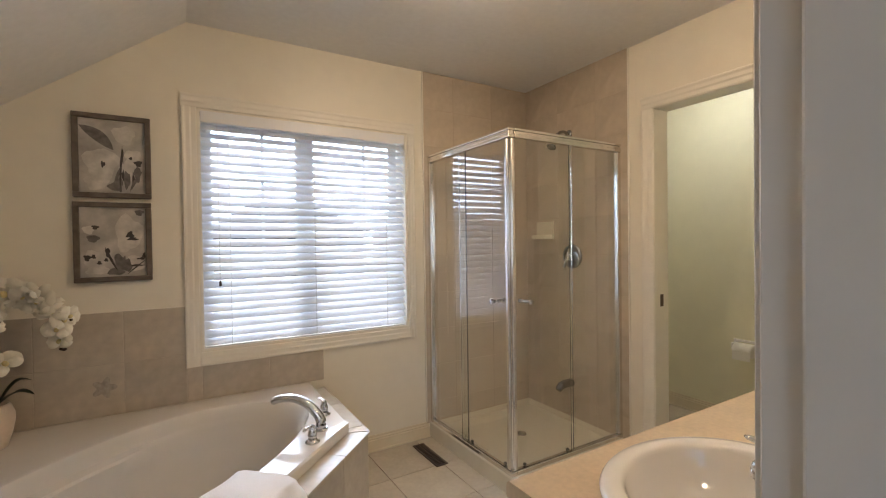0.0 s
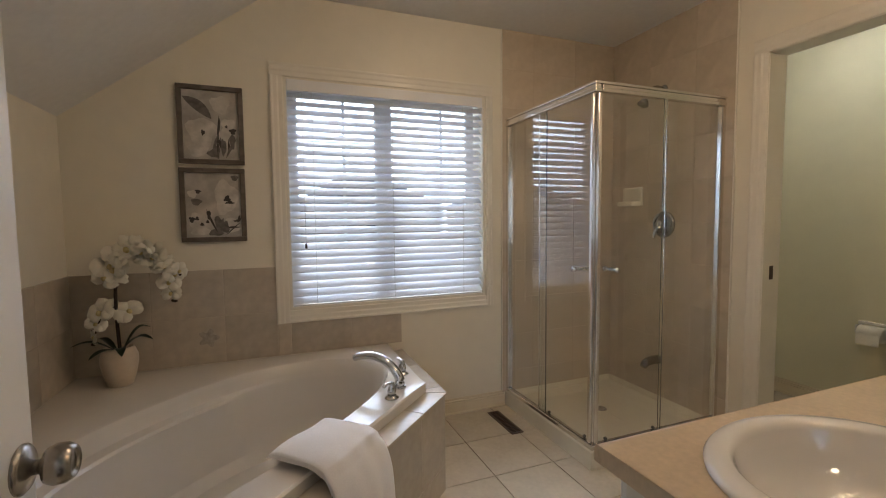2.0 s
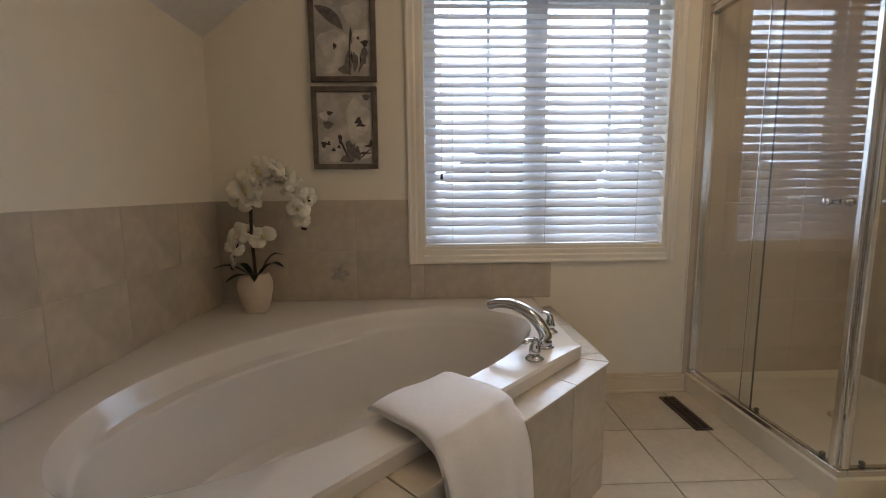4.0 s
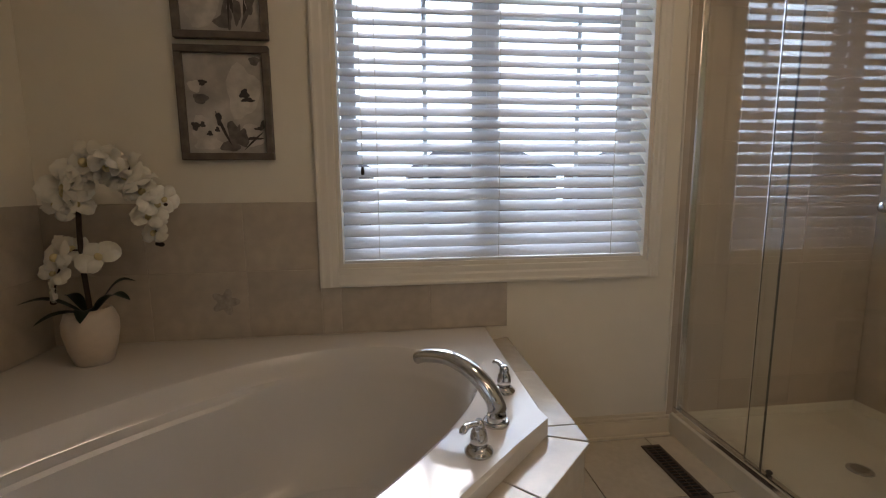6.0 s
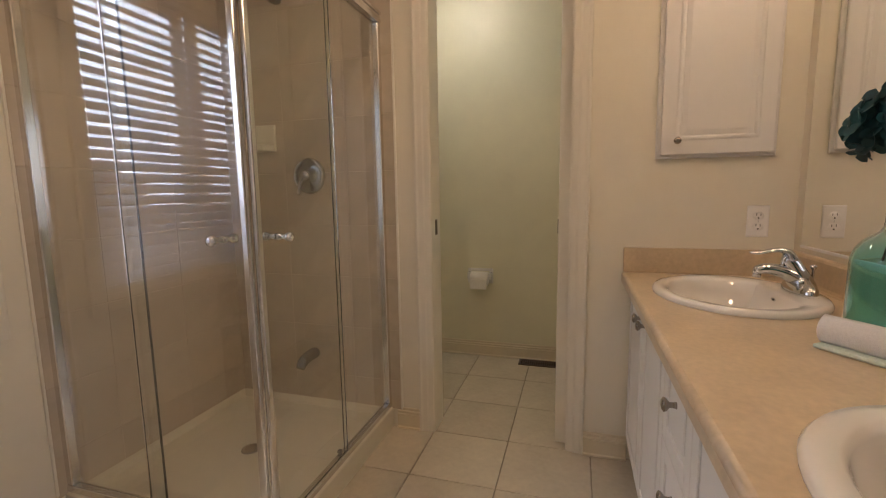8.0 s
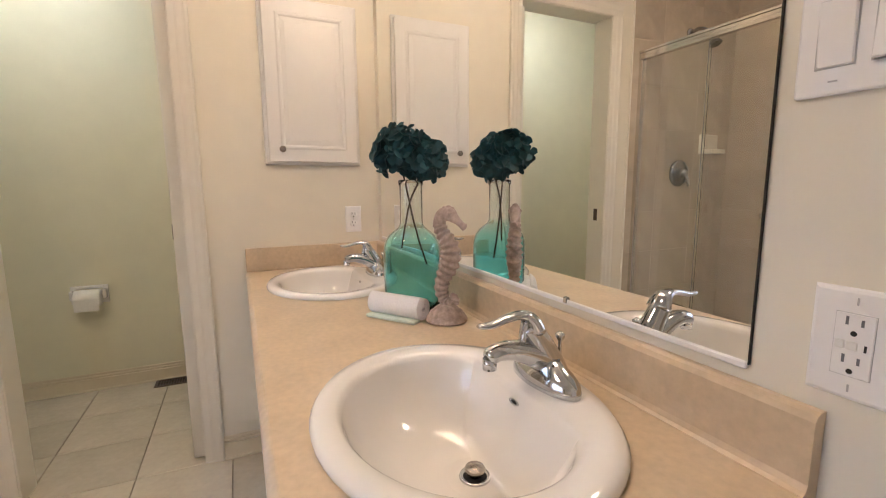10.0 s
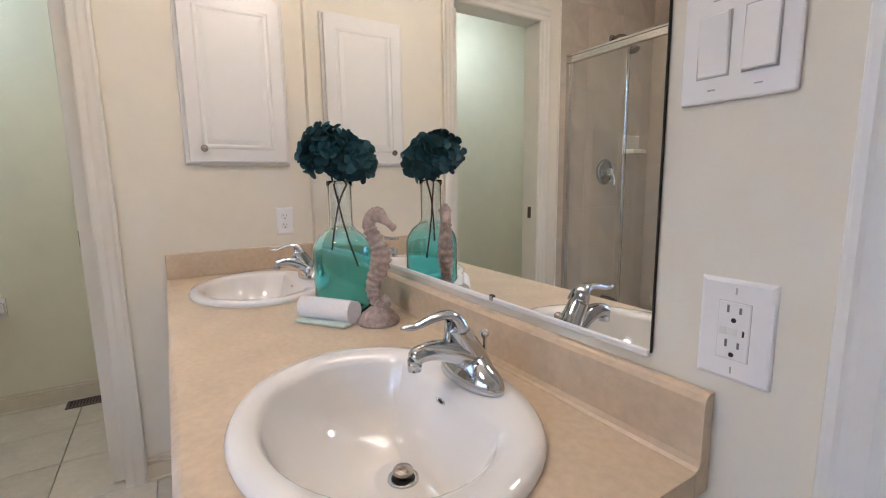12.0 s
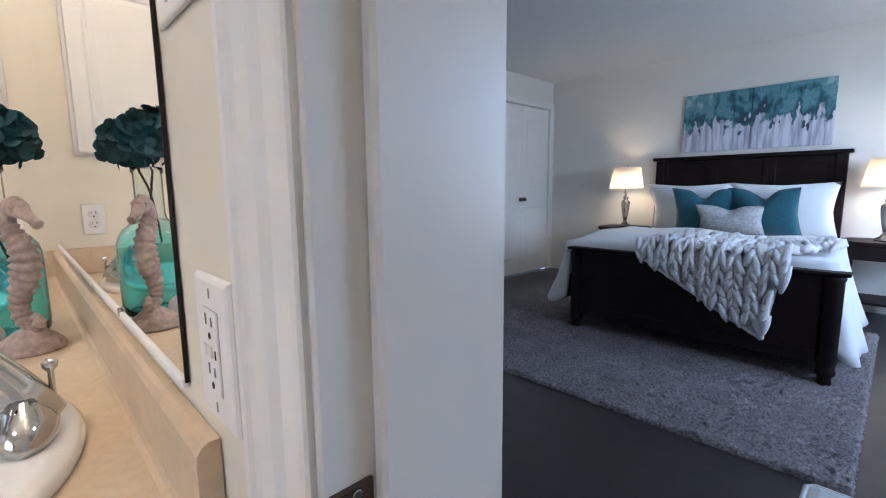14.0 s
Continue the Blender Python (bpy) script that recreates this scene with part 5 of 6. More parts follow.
        frond("stem", PRINT_D, -0.0151, 0.40, -0.95, 0.96, -0.55, 0.004)
        layer("pale_petal", PRINT_W, -0.0124, [(0.45, 0.25, 0.5, 0.62), (-0.6, -0.5, 0.36, 0.3), (0.6, -0.65, 0.36, 0.28), (-0.75, 0.35, 0.2, 0.14), (-0.5, -0.8, 0.42, 0.16)])
        layer("grey_leaf", PRINT_M, -0.0134, [(0.12, -0.55, 0.14, 0.26), (0.4, -0.7, 0.16, 0.22), (0.05, -0.86, 0.3, 0.13), (0.8, 0.86, 0.16, 0.10), (-0.62, 0.1, 0.22, 0.12)])
        layer("dark_mark", PRINT_D, -0.0144, [(-0.55, 0.42, 0.12, 0.07), (0.5, 0.2, 0.14, 0.11), (0.58, 0.08, 0.2, 0.05), (-0.2, -0.3, 0.08, 0.16), (-0.8, -0.45, 0.12, 0.10), (-0.62, -0.42, 0.08, 0.07), (-0.45, -0.6, 0.08, 0.06), (-0.25, -0.52, 0.07, 0.06), (0.7, -0.7, 0.24, 0.035), (0.82, -0.5, 0.14, 0.04), (0.92, -0.42, 0.06, 0.1)], 0.35)
    return p
picture(-2.585, 1.744, 0.302, 0.392, 0)
picture(-2.588, 1.340, 0.302, 0.375, 1)

# ---- orchid ----
orchid = thing("potted_orchid", "white artificial orchid in a cream ceramic pot on the bathtub corner", "orchid", (-2.985, 2.262, RIM_Z))
part("pot", lathe([(0.045, 0), (0.050, 0.004), (0.064, 0.05), (0.074, 0.105), (0.074, 0.135), (0.064, 0.165), (0.057, 0.176), (0.054, 0.176), (0.056, 0.160), (0.05, 0.150), (0.01, 0.150)], 30), POT, orchid, "cream ceramic pot")
part("soil", lathe([(0.054, 0.152), (0.03, 0.160), (0.004, 0.162)], 18), STEM, orchid)
def long_leaf(length, wide, rise, az, droop):
    bm = bmesh.new()
    n = 10
    rows = []
    for k in range(n + 1):
        s = k / n
        r = 0.02 + length * s
        z = 0.165 + rise * math.sin(min(1, s * 1.3) * math.pi / 2) - droop * s * s
        wd = wide * math.sin(math.pi * min(1, 0.12 + s * 0.88)) ** 0.7
        rows.append([bm.verts.new((r, wd * q, z + 0.35 * abs(q) * wd)) for q in (-1, -0.5, 0, 0.5, 1)])
    for a, b in zip(rows, rows[1:]):
        for i in range(4):
            bm.faces.new((a[i], a[i + 1], b[i + 1], b[i])).smooth = True
    bmesh.ops.solidify(bm, geom=bm.faces[:], thickness=0.002)
    return turned(bm, pose(0, 0, 0, 0, 0, az))
for L, wd, rise, az, droop in ((0.15, 0.020, 0.06, 200, 0.02), (0.13, 0.024, 0.07, -15, 0.03), (0.11, 0.022, 0.10, 25, 0.02), (0.12, 0.020, 0.02, 235, 0.03), (0.09, 0.022, 0.03, -70, 0.04), (0.10, 0.018, 0.05, 150, 0.01)):
    part("leaf", long_leaf(L, wd, rise, az, droop), LEAF, orchid)
stalk = [(0.004, 0, 0.155), (0.0, -0.004, 0.32), (0.002, 0, 0.46), (0.02, 0.0, 0.56), (0.09, 0.0, 0.61), (0.17, -0.004, 0.57), (0.215, -0.006, 0.47), (0.225, -0.006, 0.40)]
part("stem", tube(curve_points(stalk, 34), [0.0075] * 12 + [0.0035] * 23, 8), STEM, orchid, "dark brown stem")
part("stem", tube(curve_points([(0.0, 0, 0.36), (-0.04, -0.006, 0.35), (-0.075, -0.01, 0.27), (-0.088, -0.012, 0.20)], 14), 0.003, 7), STEM, orchid)
for p, q in (((0.10, 0, 0.605), (0.085, 0.0, 0.645)), ((0.15, 0, 0.59), (0.17, 0, 0.62)), ((0.2, 0, 0.52), (0.235, -0.004, 0.525)), ((0.215, 0, 0.47), (0.243, -0.004, 0.462)), ((-0.055, -0.006, 0.32), (-0.075, -0.012, 0.335)), ((-0.075, -0.01, 0.27), (-0.095, -0.012, 0.262))):
    part("twig", tube([p, q], 0.0022, 6), STEM, orchid)
def orchid_flower_mesh():
    bm = bmesh.new()
    rnd = random.Random(5)
    for k, (a, L, wd) in enumerate(((90, 0.040, 0.020), (0, 0.042, 0.030), (180, 0.042, 0.030), (215, 0.038, 0.018), (-35, 0.038, 0.018))):
        n = 6
        rows = []
        for i in range(n + 1):
            s = i / n
            r = 0.004 + L * s
            w2 = wd * math.sin(math.pi * (0.10 + 0.86 * s)) ** 0.6
            rows.append([bm.verts.new((r, w2 * q, 0.010 * math.sin(s * 2.6) - 0.008 * q * q + 0.0015 * k + 0.004 * s * math.sin(8 * s + 4 * q + 2.3 * k))) for q in (-1, -0.5, 0, 0.5, 1)])
        new_v = [v for r in rows for v in r]
        for p, q in zip(rows, rows[1:]):
            for i in range(4):
                bm.faces.new((p[i], p[i + 1], q[i + 1], q[i])).smooth = True
        bmesh.ops.rotate(bm, cent=(0, 0, 0), matrix=Matrix.Rotation(radians(a), 3, "Z"), verts=new_v)
    return bm
src = part("blossom", orchid_flower_mesh(), PETAL, orchid)
bm = bmesh.new()
ball(bm, (0, -0.004, 0.010), 0.008, 1, 1.2, 1, 10, 6)
ctr = part("centre", bm, PETAL_C, src, "yellow flower centre")
rnd = random.Random(11)
spots = [(0.012, -0.03, 0.50, 1.25), (-0.010, -0.02, 0.545, 1.1), (0.03, 0.0, 0.60, 1.15), (0.065, -0.03, 0.625, 1.1), (0.10, 0.01, 0.635, 1.1), (0.135, -0.03, 0.605, 1.1), (0.165, 0.0, 0.585, 1.1), (0.190, -0.025, 0.55, 1.0), (0.045, -0.02, 0.56, 1.0), (0.23, -0.01, 0.495, 0.8), (0.215, -0.02, 0.46, 0.8), (0.224, -0.01, 0.41, 0.75), (0.255, -0.01, 0.515, 0.7), (-0.05, -0.02, 0.345, 1.0), (0.045, 0.0, 0.335, 0.95), (-0.075, -0.01, 0.29, 0.7), (-0.082, -0.012, 0.235, 0.6), (-0.03, 0.01, 0.36, 0.8), (0.02, -0.05, 0.54, 1.05), (-0.02, -0.03, 0.50, 1.0), (0.05, 0.01, 0.60, 1.0), (0.115, -0.01, 0.61, 1.0), (0.15, 0.01, 0.575, 0.95), (0.20, -0.01, 0.53, 0.9)]
for k, (x, y, z, s) in enumerate(spots):
    rot = (70 + rnd.uniform(-40, 30), rnd.uniform(-35, 35), rnd.uniform(-60, 70))
    if k == 0:
        src.location, src.rotation_euler, src.scale = (x, y, z), [radians(a) for a in rot], (s, s, s)
        continue
    o = again("blossom", src, orchid, (x, y, z), rot, (s * 1.42, s * 1.42, s * 1.42))
    again("centre", ctr, o)
for x, y, z in ((0.258, -0.012, 0.495), (0.228, -0.012, 0.375), (-0.09, -0.012, 0.200), (0.235, -0.01, 0.372)):
    bm = bmesh.new()
    ball(bm, (x, y, z), 0.007, 1.5, 1, 1, 8, 6)
    part("bud", bm, STEM, orchid, "dark closed bud")

# ---- worktop ornaments ----
BR = 1.2
bottle = thing("glass_bottle", "teal glass bottle vase standing on the worktop", "bottle vase", (-0.812, 0.147, CZ + 0.001))
PROFILE = [(0.0535, 0.0), (0.061, 0.004), (0.0645, 0.014), (0.0655, 0.03), (0.0655, 0.165), (0.0645, 0.180), (0.060, 0.197), (0.051, 0.213), (0.040, 0.224), (0.032, 0.231), (0.0275, 0.240), (0.0262, 0.252), (0.0262, 0.345), (0.0288, 0.350), (0.0288, 0.360), (0.0262, 0.362)]
WALL = [(0.0240, 0.360), (0.0238, 0.252), (0.0250, 0.240), (0.0295, 0.228), (0.0375, 0.2205), (0.0485, 0.2095), (0.057, 0.195), (0.0615, 0.179), (0.0625, 0.165), (0.0625, 0.03), (0.060, 0.014), (0.050, 0.007), (0.012, 0.009)]
part("glass", lathe(PROFILE + WALL, 44, sx=BR, sy=BR), TEAL_GLASS, bottle, "teal glass, clear at the neck")
flowers = thing("hydrangea_stems", "two dark teal artificial hydrangea blooms in the bottle", "flowers", (-0.812, 0.147, CZ + 0.12))
for pts, c, rad, seed in (([(-0.026, -0.034, 0.01), (-0.012, -0.010, 0.10), (0.000, 0.006, 0.19), (0.010, 0.020, 0.27)], (0.010, 0.024, 0.318), 0.066, 1), ([(0.020, 0.022, 0.055), (0.010, 0.014, 0.12), (0.000, 0.000, 0.19), (-0.016, -0.026, 0.25)], (-0.018, -0.032, 0.296), 0.050, 2)):
    part("stem", tube(curve_points(pts, 10), 0.0026, 8), STEM, flowers, "dark stem")
    rnd = random.Random(seed)
    bm = bmesh.new()
    ball(bm, c, rad * 0.7, 1, 1, 0.8, 12, 8)
    for k in range(120):
        zz = 1 - 2 * (k + 0.5) / 120
        if zz < -0.8:
            continue
        a = k * 2.39996
        rr = math.sqrt(1 - zz * zz)
        n = Vector((rr * math.cos(a), rr * math.sin(a), zz))
        lump = 1 + 0.14 * math.sin(3.1 * a + 2 * zz + seed) + 0.08 * math.sin(7 * zz + a)
        base = Vector(c) + Vector((n.x, n.y, n.z * 0.88)) * rad * lump * rnd.uniform(0.82, 1.0)
        n = (n + Vector((rnd.uniform(-.6, .6), rnd.uniform(-.6, .6), rnd.uniform(-.5, .5)))).normalized()
        s = n.orthogonal().normalized()
        t = n.cross(s)
        sp = rnd.uniform(0, 1.6)
        for q in range(4):
            an = sp + q * math.pi / 2
            d1 = s * math.cos(an) + t * math.sin(an)
            d2 = n.cross(d1)
            L = rnd.uniform(0.020, 0.029)
            cup = rnd.uniform(0.15, 0.6)
            shape = ((0.0, 0.0, 0.0), (0.35, 0.42, 0.25), (0.8, 0.50, 0.8), (1.0, 0.12, 1.0), (1.0, -0.12, 1.0), (0.8, -0.50, 0.8), (0.35, -0.42, 0.25))
            v = [bm.verts.new(base + d1 * L * p + d2 * L * w + n * L * cup * h) for p, w, h in shape]
            mid_v = bm.verts.new(base + d1 * L * 0.6 + n * L * cup * 0.35)
            for i in range(7):
                bm.faces.new((v[i], v[(i + 1) % 7], mid_v)).smooth = True
    part("bloom", bm, TEAL_PETAL, flowers, "dark teal silk bloom")

# seahorse: one plain mesh
bm = lathe([(0.053, 0), (0.055, 0.005), (0.052, 0.008), (0.0525, 0.011), (0.048, 0.0135), (0.0485, 0.017), (0.043, 0.020), (0.042, 0.025), (0.034, 0.030), (0.028, 0.036), (0.020, 0.041), (0.012, 0.044)], 32)
spine = curve_points([(0.014, 0, 0.062), (0.020, 0, 0.066), (0.026, 0, 0.058), (0.020, 0, 0.048), (0.004, 0, 0.048), (-0.010, 0, 0.062), (-0.015, 0, 0.088), (-0.006, 0, 0.118), (0.008, 0, 0.146), (0.013, 0, 0.175), (0.007, 0, 0.203), (-0.009, 0, 0.226), (-0.019, 0, 0.248), (-0.012, 0, 0.270), (0.006, 0, 0.279)], 150)
rad = []
for k in range(151):
    s = k / 150
    r = 0.006 + 0.011 * min(1, s / 0.40) + 0.0085 * math.exp(-((s - 0.62) / 0.12) ** 2)
    if s < 0.86:
        r *= 1.02 + 0.15 * (1 - 4 * abs((k % 6) / 6 - 0.5))
    rad.append(r)
tube(spine, rad, 16, bm, flat=0.82, up=(0, 1, 0))
ball(bm, (0.008, 0, 0.276), 0.0205, 1.1, 0.78, 0.92, 18, 12)
tube(curve_points([(0.018, 0, 0.270), (0.034, 0, 0.258), (0.047, 0, 0.247), (0.054, 0, 0.243)], 12), [0.0150, 0.0135, 0.0120, 0.0105, 0.0095, 0.0088, 0.0084, 0.0084, 0.0088, 0.0094, 0.0098, 0.0096, 0.0070], 14, bm)
for s in (-1, 1):
    ball(bm, (0.015, s * 0.0145, 0.278), 0.0052, 1, 0.6, 1, 12, 8)
    ball(bm, (0.015, s * 0.0165, 0.278), 0.0028, u=10, v=6)
for x, z, r in ((-0.002, 0.2915, 0.0075), (0.008, 0.294, 0.0065), (-0.012, 0.287, 0.006), (0.018, 0.291, 0.005)):
    ball(bm, (x, 0, z), r, 1.2, 1.1, 0.6, 10, 6)
turned(bm, pose(0, 0, 0, 0, 0, 217))
sea = solid("seahorse_figurine", bm, SEAHORSE, "weathered pinkish stoneware seahorse figurine on a round foot", "figurine", kind="")
sea.location = (-0.955, 0.108, CZ + 0.0008)

# rolled towel
hand = thing("rolled_towel", "rolled white hand towel with a pale green edge on the worktop", "towel", (-0.873, 0.21, CZ + 0.034), math.degrees(math.atan2(0.113, 0.165)))
bm = bmesh.new()
turns, n = 3.2, 72
outer, innr = [], []
for k in range(n + 1):
    a = 2 * math.pi * turns * k / n
    r = 0.008 + 0.0255 * k / n
    outer.append((r * math.cos(a), r * math.sin(a)))
def sheet(x):
    return [(x, p[0], p[1]) for p in outer] + [(x, p[0] * (1 - 0.0065 / max(0.008, math.hypot(*p))), p[1] * (1 - 0.0065 / max(0.008, math.hypot(*p)))) for p in outer[::-1]]
rings(bm, [sheet(-0.080), sheet(-0.077), sheet(-0.03), sheet(0.03), sheet(0.077), sheet(0.080)])
part("cloth", bm, TOWEL, hand, "rolled white terry")
part("edge_band", boxed(-0.078, 0.078, 0.012, 0.044, -0.0335, -0.024, 0.004, 2), TOWEL_G, hand, "pale green towel edge")

# ---- bedroom ----
bed = thing("bed", "dark espresso wooden panel bed with a tall headboard", "bed", (-1.05, -3.09, 0))
def bp_(name, *a, **k):
    return part(name, boxed(*a, bevel=k.get("b", 0.006), seg=2), DARK_WOOD, bed)
BW, FX, HX, FO = 0.795, -0.105, 0.080, 0.11
for s in (-1, 1):
    part("post", lathe([(0.030, 0.0), (0.036, 0.02), (0.030, 0.06), (0.044, 0.075), (0.048, 0.09), (0.042, 0.105), (0.040, 0.13), (0.044, 0.14), (0.044, 0.59), (0.05, 0.61), (0.044, 0.625)], 20, at=(FX + s * (BW - 0.045), FO - 0.02, 0)), DARK_WOOD, bed)
    bp_("headboard_post", HX + s * 0.755 - 0.04, HX + s * 0.755 + 0.04, -2.08, -2.0, 0, 1.375)
    bp_("side_rail", 0.02 + s * 0.75 - 0.015, 0.02 + s * 0.75 + 0.015, -2.0, FO - 0.06, 0.22, 0.40)
bp_("footboard_cap", FX - BW - 0.02, FX + BW + 0.02, FO - 0.065, FO + 0.03, 0.626, 0.646)
bp_("footboard", FX - BW + 0.09, FX + BW - 0.09, FO - 0.04, FO, 0.16, 0.626)
bp_("footboard_rail", FX - BW + 0.09, FX + BW - 0.09, FO - 0.045, FO + 0.012, 0.13, 0.20)
bp_("headboard_cap", HX - 0.825, HX + 0.825, -2.10, -1.97, 1.375, 1.407)
bp_("headboard", HX - 0.715, HX + 0.715, -2.06, -2.03, 0.3, 1.375)
for k in range(3):
    x = HX - 0.72 + 0.48 * k
    fr = bmesh.new()
    for q in ((x, x + 0.05, 0.72, 1.36), (x + 0.43, x + 0.48, 0.72, 1.36), (x + 0.05, x + 0.43, 1.29, 1.36), (x + 0.05, x + 0.43, 0.72, 0.80)):
        box(fr, q[0], q[1], -2.03, -2.016, q[2], q[3], 0.004)
    part("headboard_panel_frame", fr, DARK_WOOD, bed)
mattress = solid("mattress", boxed(-1.08 - 0.745, -1.08 + 0.745, -5.0, -3.05, 0.30, 0.585, 0.05, 4), LINEN, "thick white mattress on the bed frame", "mattress", kind="")
for f in mattress.data.polygons:
    f.use_smooth = True
def grid_cloth(nu, nv, fn, thick):
    bm = bmesh.new()
    g = [[bm.verts.new(fn(i / nu, j / nv)) for i in range(nu + 1)] for j in range(nv + 1)]
    for j in range(nv):
        for i in range(nu):
            bm.faces.new((g[j][i], g[j][i + 1], g[j + 1][i + 1], g[j + 1][i])).smooth = True
    bmesh.ops.recalc_face_normals(bm, faces=bm.faces[:])
    bmesh.ops.solidify(bm, geom=bm.faces[:], thickness=thick)
    return bm
def duvet_fn(u, v):
    w = (u - 0.5) * 2
    a = abs(w)
    half = 0.79
    fall = max(0.0, a - 0.70) / 0.30
    turn = max(0.0, (v - 0.80) / 0.20)
    fold = (0.028 * math.sin(v * 17 + 1.5 * w) + 0.012 * math.sin(v * 41 + w)) * fall * (1 - 0.6 * turn)
    out = (0.13 if w < 0 else 0.19) * fall ** 1.2
    x = -1.03 - 0.07 * v + math.copysign(min(a / 0.70, 1) * half + out + fold - 0.17 * turn ** 1.5 * fall, w)
    hem = 0.44 + 0.04 * math.sin(v * 6 + w) + 0.10 * min(v, 0.85) - 0.12 * turn ** 2 + (0.06 if w < 0 else 0.0)
    z = 0.665 - fall * hem + 0.012 * math.sin(w * 9 + v * 5) * (1 - fall) + 0.010 * math.sin(w * 4 + v * 11) * (1 - fall)
    y = -4.40 + min(1, v / 0.85) * 1.32 + 0.03 * turn
    z -= 0.06 * turn ** 2 * (1 - min(1, fall * 3))
    return (x, y, z)
duvet = solid("duvet", grid_cloth(60, 44, duvet_fn, -0.035), LINEN, "white puffy duvet hanging over both sides of the bed", "duvet", kind="")
def pillow(x, y, z, w, h, t, tilt, mat, label, rz=0, name="pillow", dent=0.0):
    bm = bmesh.new()
    n = 18
    for s in (1, -1):
        g = []
        for j in range(n + 1):
            row = []
            for i in range(n + 1):
                u, v = i / n * 2 - 1, j / n * 2 - 1
                e = max(0, (1 - abs(u) ** 2.6)) ** 0.55 * max(0, (1 - abs(v) ** 2.6)) ** 0.55
                pin = 1 + 0.07 * (abs(u) * abs(v)) ** 2 - 0.05 * (1 - abs(u * v)) * max(abs(u), abs(v)) ** 4
                d = dent * math.exp(-(u / 0.30) ** 2) * max(0, v) ** 1.5
                row.append(bm.verts.new((u * w / 2 * pin, s * t / 2 * e, (v * pin - d) * h / 2)))
            g.append(row)
        for j in range(n):
            for i in range(n):
                bm.faces.new((g[j][i], g[j][i + 1], g[j + 1][i + 1], g[j + 1][i])).smooth = True
    bmesh.ops.remove_doubles(bm, verts=bm.verts[:], dist=0.0005)
    bmesh.ops.recalc_face_normals(bm, faces=bm.faces[:])
    ob = solid(name, bm, mat, label, "pillow", kind="", group="pillows on the bed")
    ob.matrix_world = pose(x, y, z, tilt, 0, rz)
    return ob
for x in (-0.62, -1.37):
    pillow(x, -4.86, 0.88, 0.74, 0.50, 0.19, -22, LINEN, "large white pillow leaning on the headboard")
for x, r in ((-0.80, 6), (-1.28, -6)):
    pillow(x, -4.66, 0.86, 0.50, 0.46, 0.16, -24, TEAL_CLOTH, "teal velvet cushion with a dented top", r, "cushion", 0.42)
pillow(-1.05, -4.52, 0.795, 0.50, 0.29, 0.14, -26, SILVER_CLOTH, "small pale silver patterned cushion", 0, "cushion", 0.36)

# chunky knitted throw
TOP_RUN = 0.79
def throw_drop(u):
    """How far the throw hangs below the footboard's cap at u across."""
    return 0.05 + (0.42 * u / 0.72 if u < 0.72 else 0.42 * max(0.0, 1 - (u - 0.72) / 0.09)) if u < 0.81 else -0.45 * (u - 0.81) / 0.19
def throw_surface(u, s):
    """u across 0..1, s metres from the bed's middle towards the footboard and down."""
    x = -0.90 - 0.98 * u
    if s < TOP_RUN:
        return Vector((x, -3.71 + s, 0.712 + 0.012 * math.sin(u * 8) + 0.008 * math.sin(s * 14 + u * 5)))
    k = s - TOP_RUN
    return Vector((x - 0.06 * k, -2.92 + 0.032 * math.sin(min(1, k * 12) * math.pi / 2), 0.705 - k))
bm = bmesh.new()
rk = random.Random(8)
NC, PITCH = 12, 0.056
for c in range(NC):
    u0 = (c + 0.5) / NC
    end = TOP_RUN + throw_drop(u0)
    s0 = 0.08 * math.sin(u0 * 5) ** 2 + (PITCH / 2 if c % 2 else 0)
    while s0 < end - 0.01:
        p = throw_surface(u0, s0)
        du = Vector((-0.98 / NC, 0, 0))
        dv = (throw_surface(u0, s0 + 0.012) - throw_surface(u0, s0 - 0.012)).normalized() * PITCH
        nrm = du.cross(dv).normalized()
        if nrm.z < -0.3 or nrm.y < -0.5:
            nrm = -nrm
        for s in (-1, 1):
            j1, j2 = rk.uniform(-0.20, 0.20), rk.uniform(-0.40, 0.40)
            a = p + du * (0.56 + j1) * s - dv * (1.25 + j2) + nrm * 0.002
            b = p + du * (0.04 + j1) * s + dv * (1.0 + j2) + nrm * 0.006
            m = (a + b) / 2 + nrm * rk.uniform(0.012, 0.028)
            q = rk.uniform(0.85, 1.12)
            tube([a, m * 0.55 + a * 0.45 + nrm * 0.004, m, m * 0.55 + b * 0.45 + nrm * 0.004, b], [0.009 * q, 0.0190 * q, 0.0215 * q, 0.0195 * q, 0.010 * q], 10, bm, up=nrm)
        s0 += PITCH
NT, MT = 36, 34
under = []
for i in range(NT + 1):
    u = 0.01 + 0.98 * i / NT
    end = TOP_RUN + throw_drop(u) - 0.006
    lo = 0.03 + 0.08 * math.sin(u * 5) ** 2
    under.append([bm.verts.new(throw_surface(u, lo + (end - lo) * j / MT) + Vector((0, -0.006, -0.006))) for j in range(MT + 1)])
for p, q in zip(under, under[1:]):
    for j in range(MT):
        bm.faces.new((p[j], p[j + 1], q[j + 1], q[j])).smooth = True
edge = [throw_surface(0.015 + 0.70 * k / 24, TOP_RUN + throw_drop(0.015 + 0.70 * k / 24) + 0.004) + Vector((0, 0.006, 0)) for k in range(25)]
tube(edge, [0.013 + 0.003 * math.sin(k * 2.1) for k in range(25)], 8, bm, up=(0, 1, 0))
throw = solid("knitted_throw", bm, KNIT, "pale grey chunky knitted throw hanging over the footboard", "throw blanket", kind="")

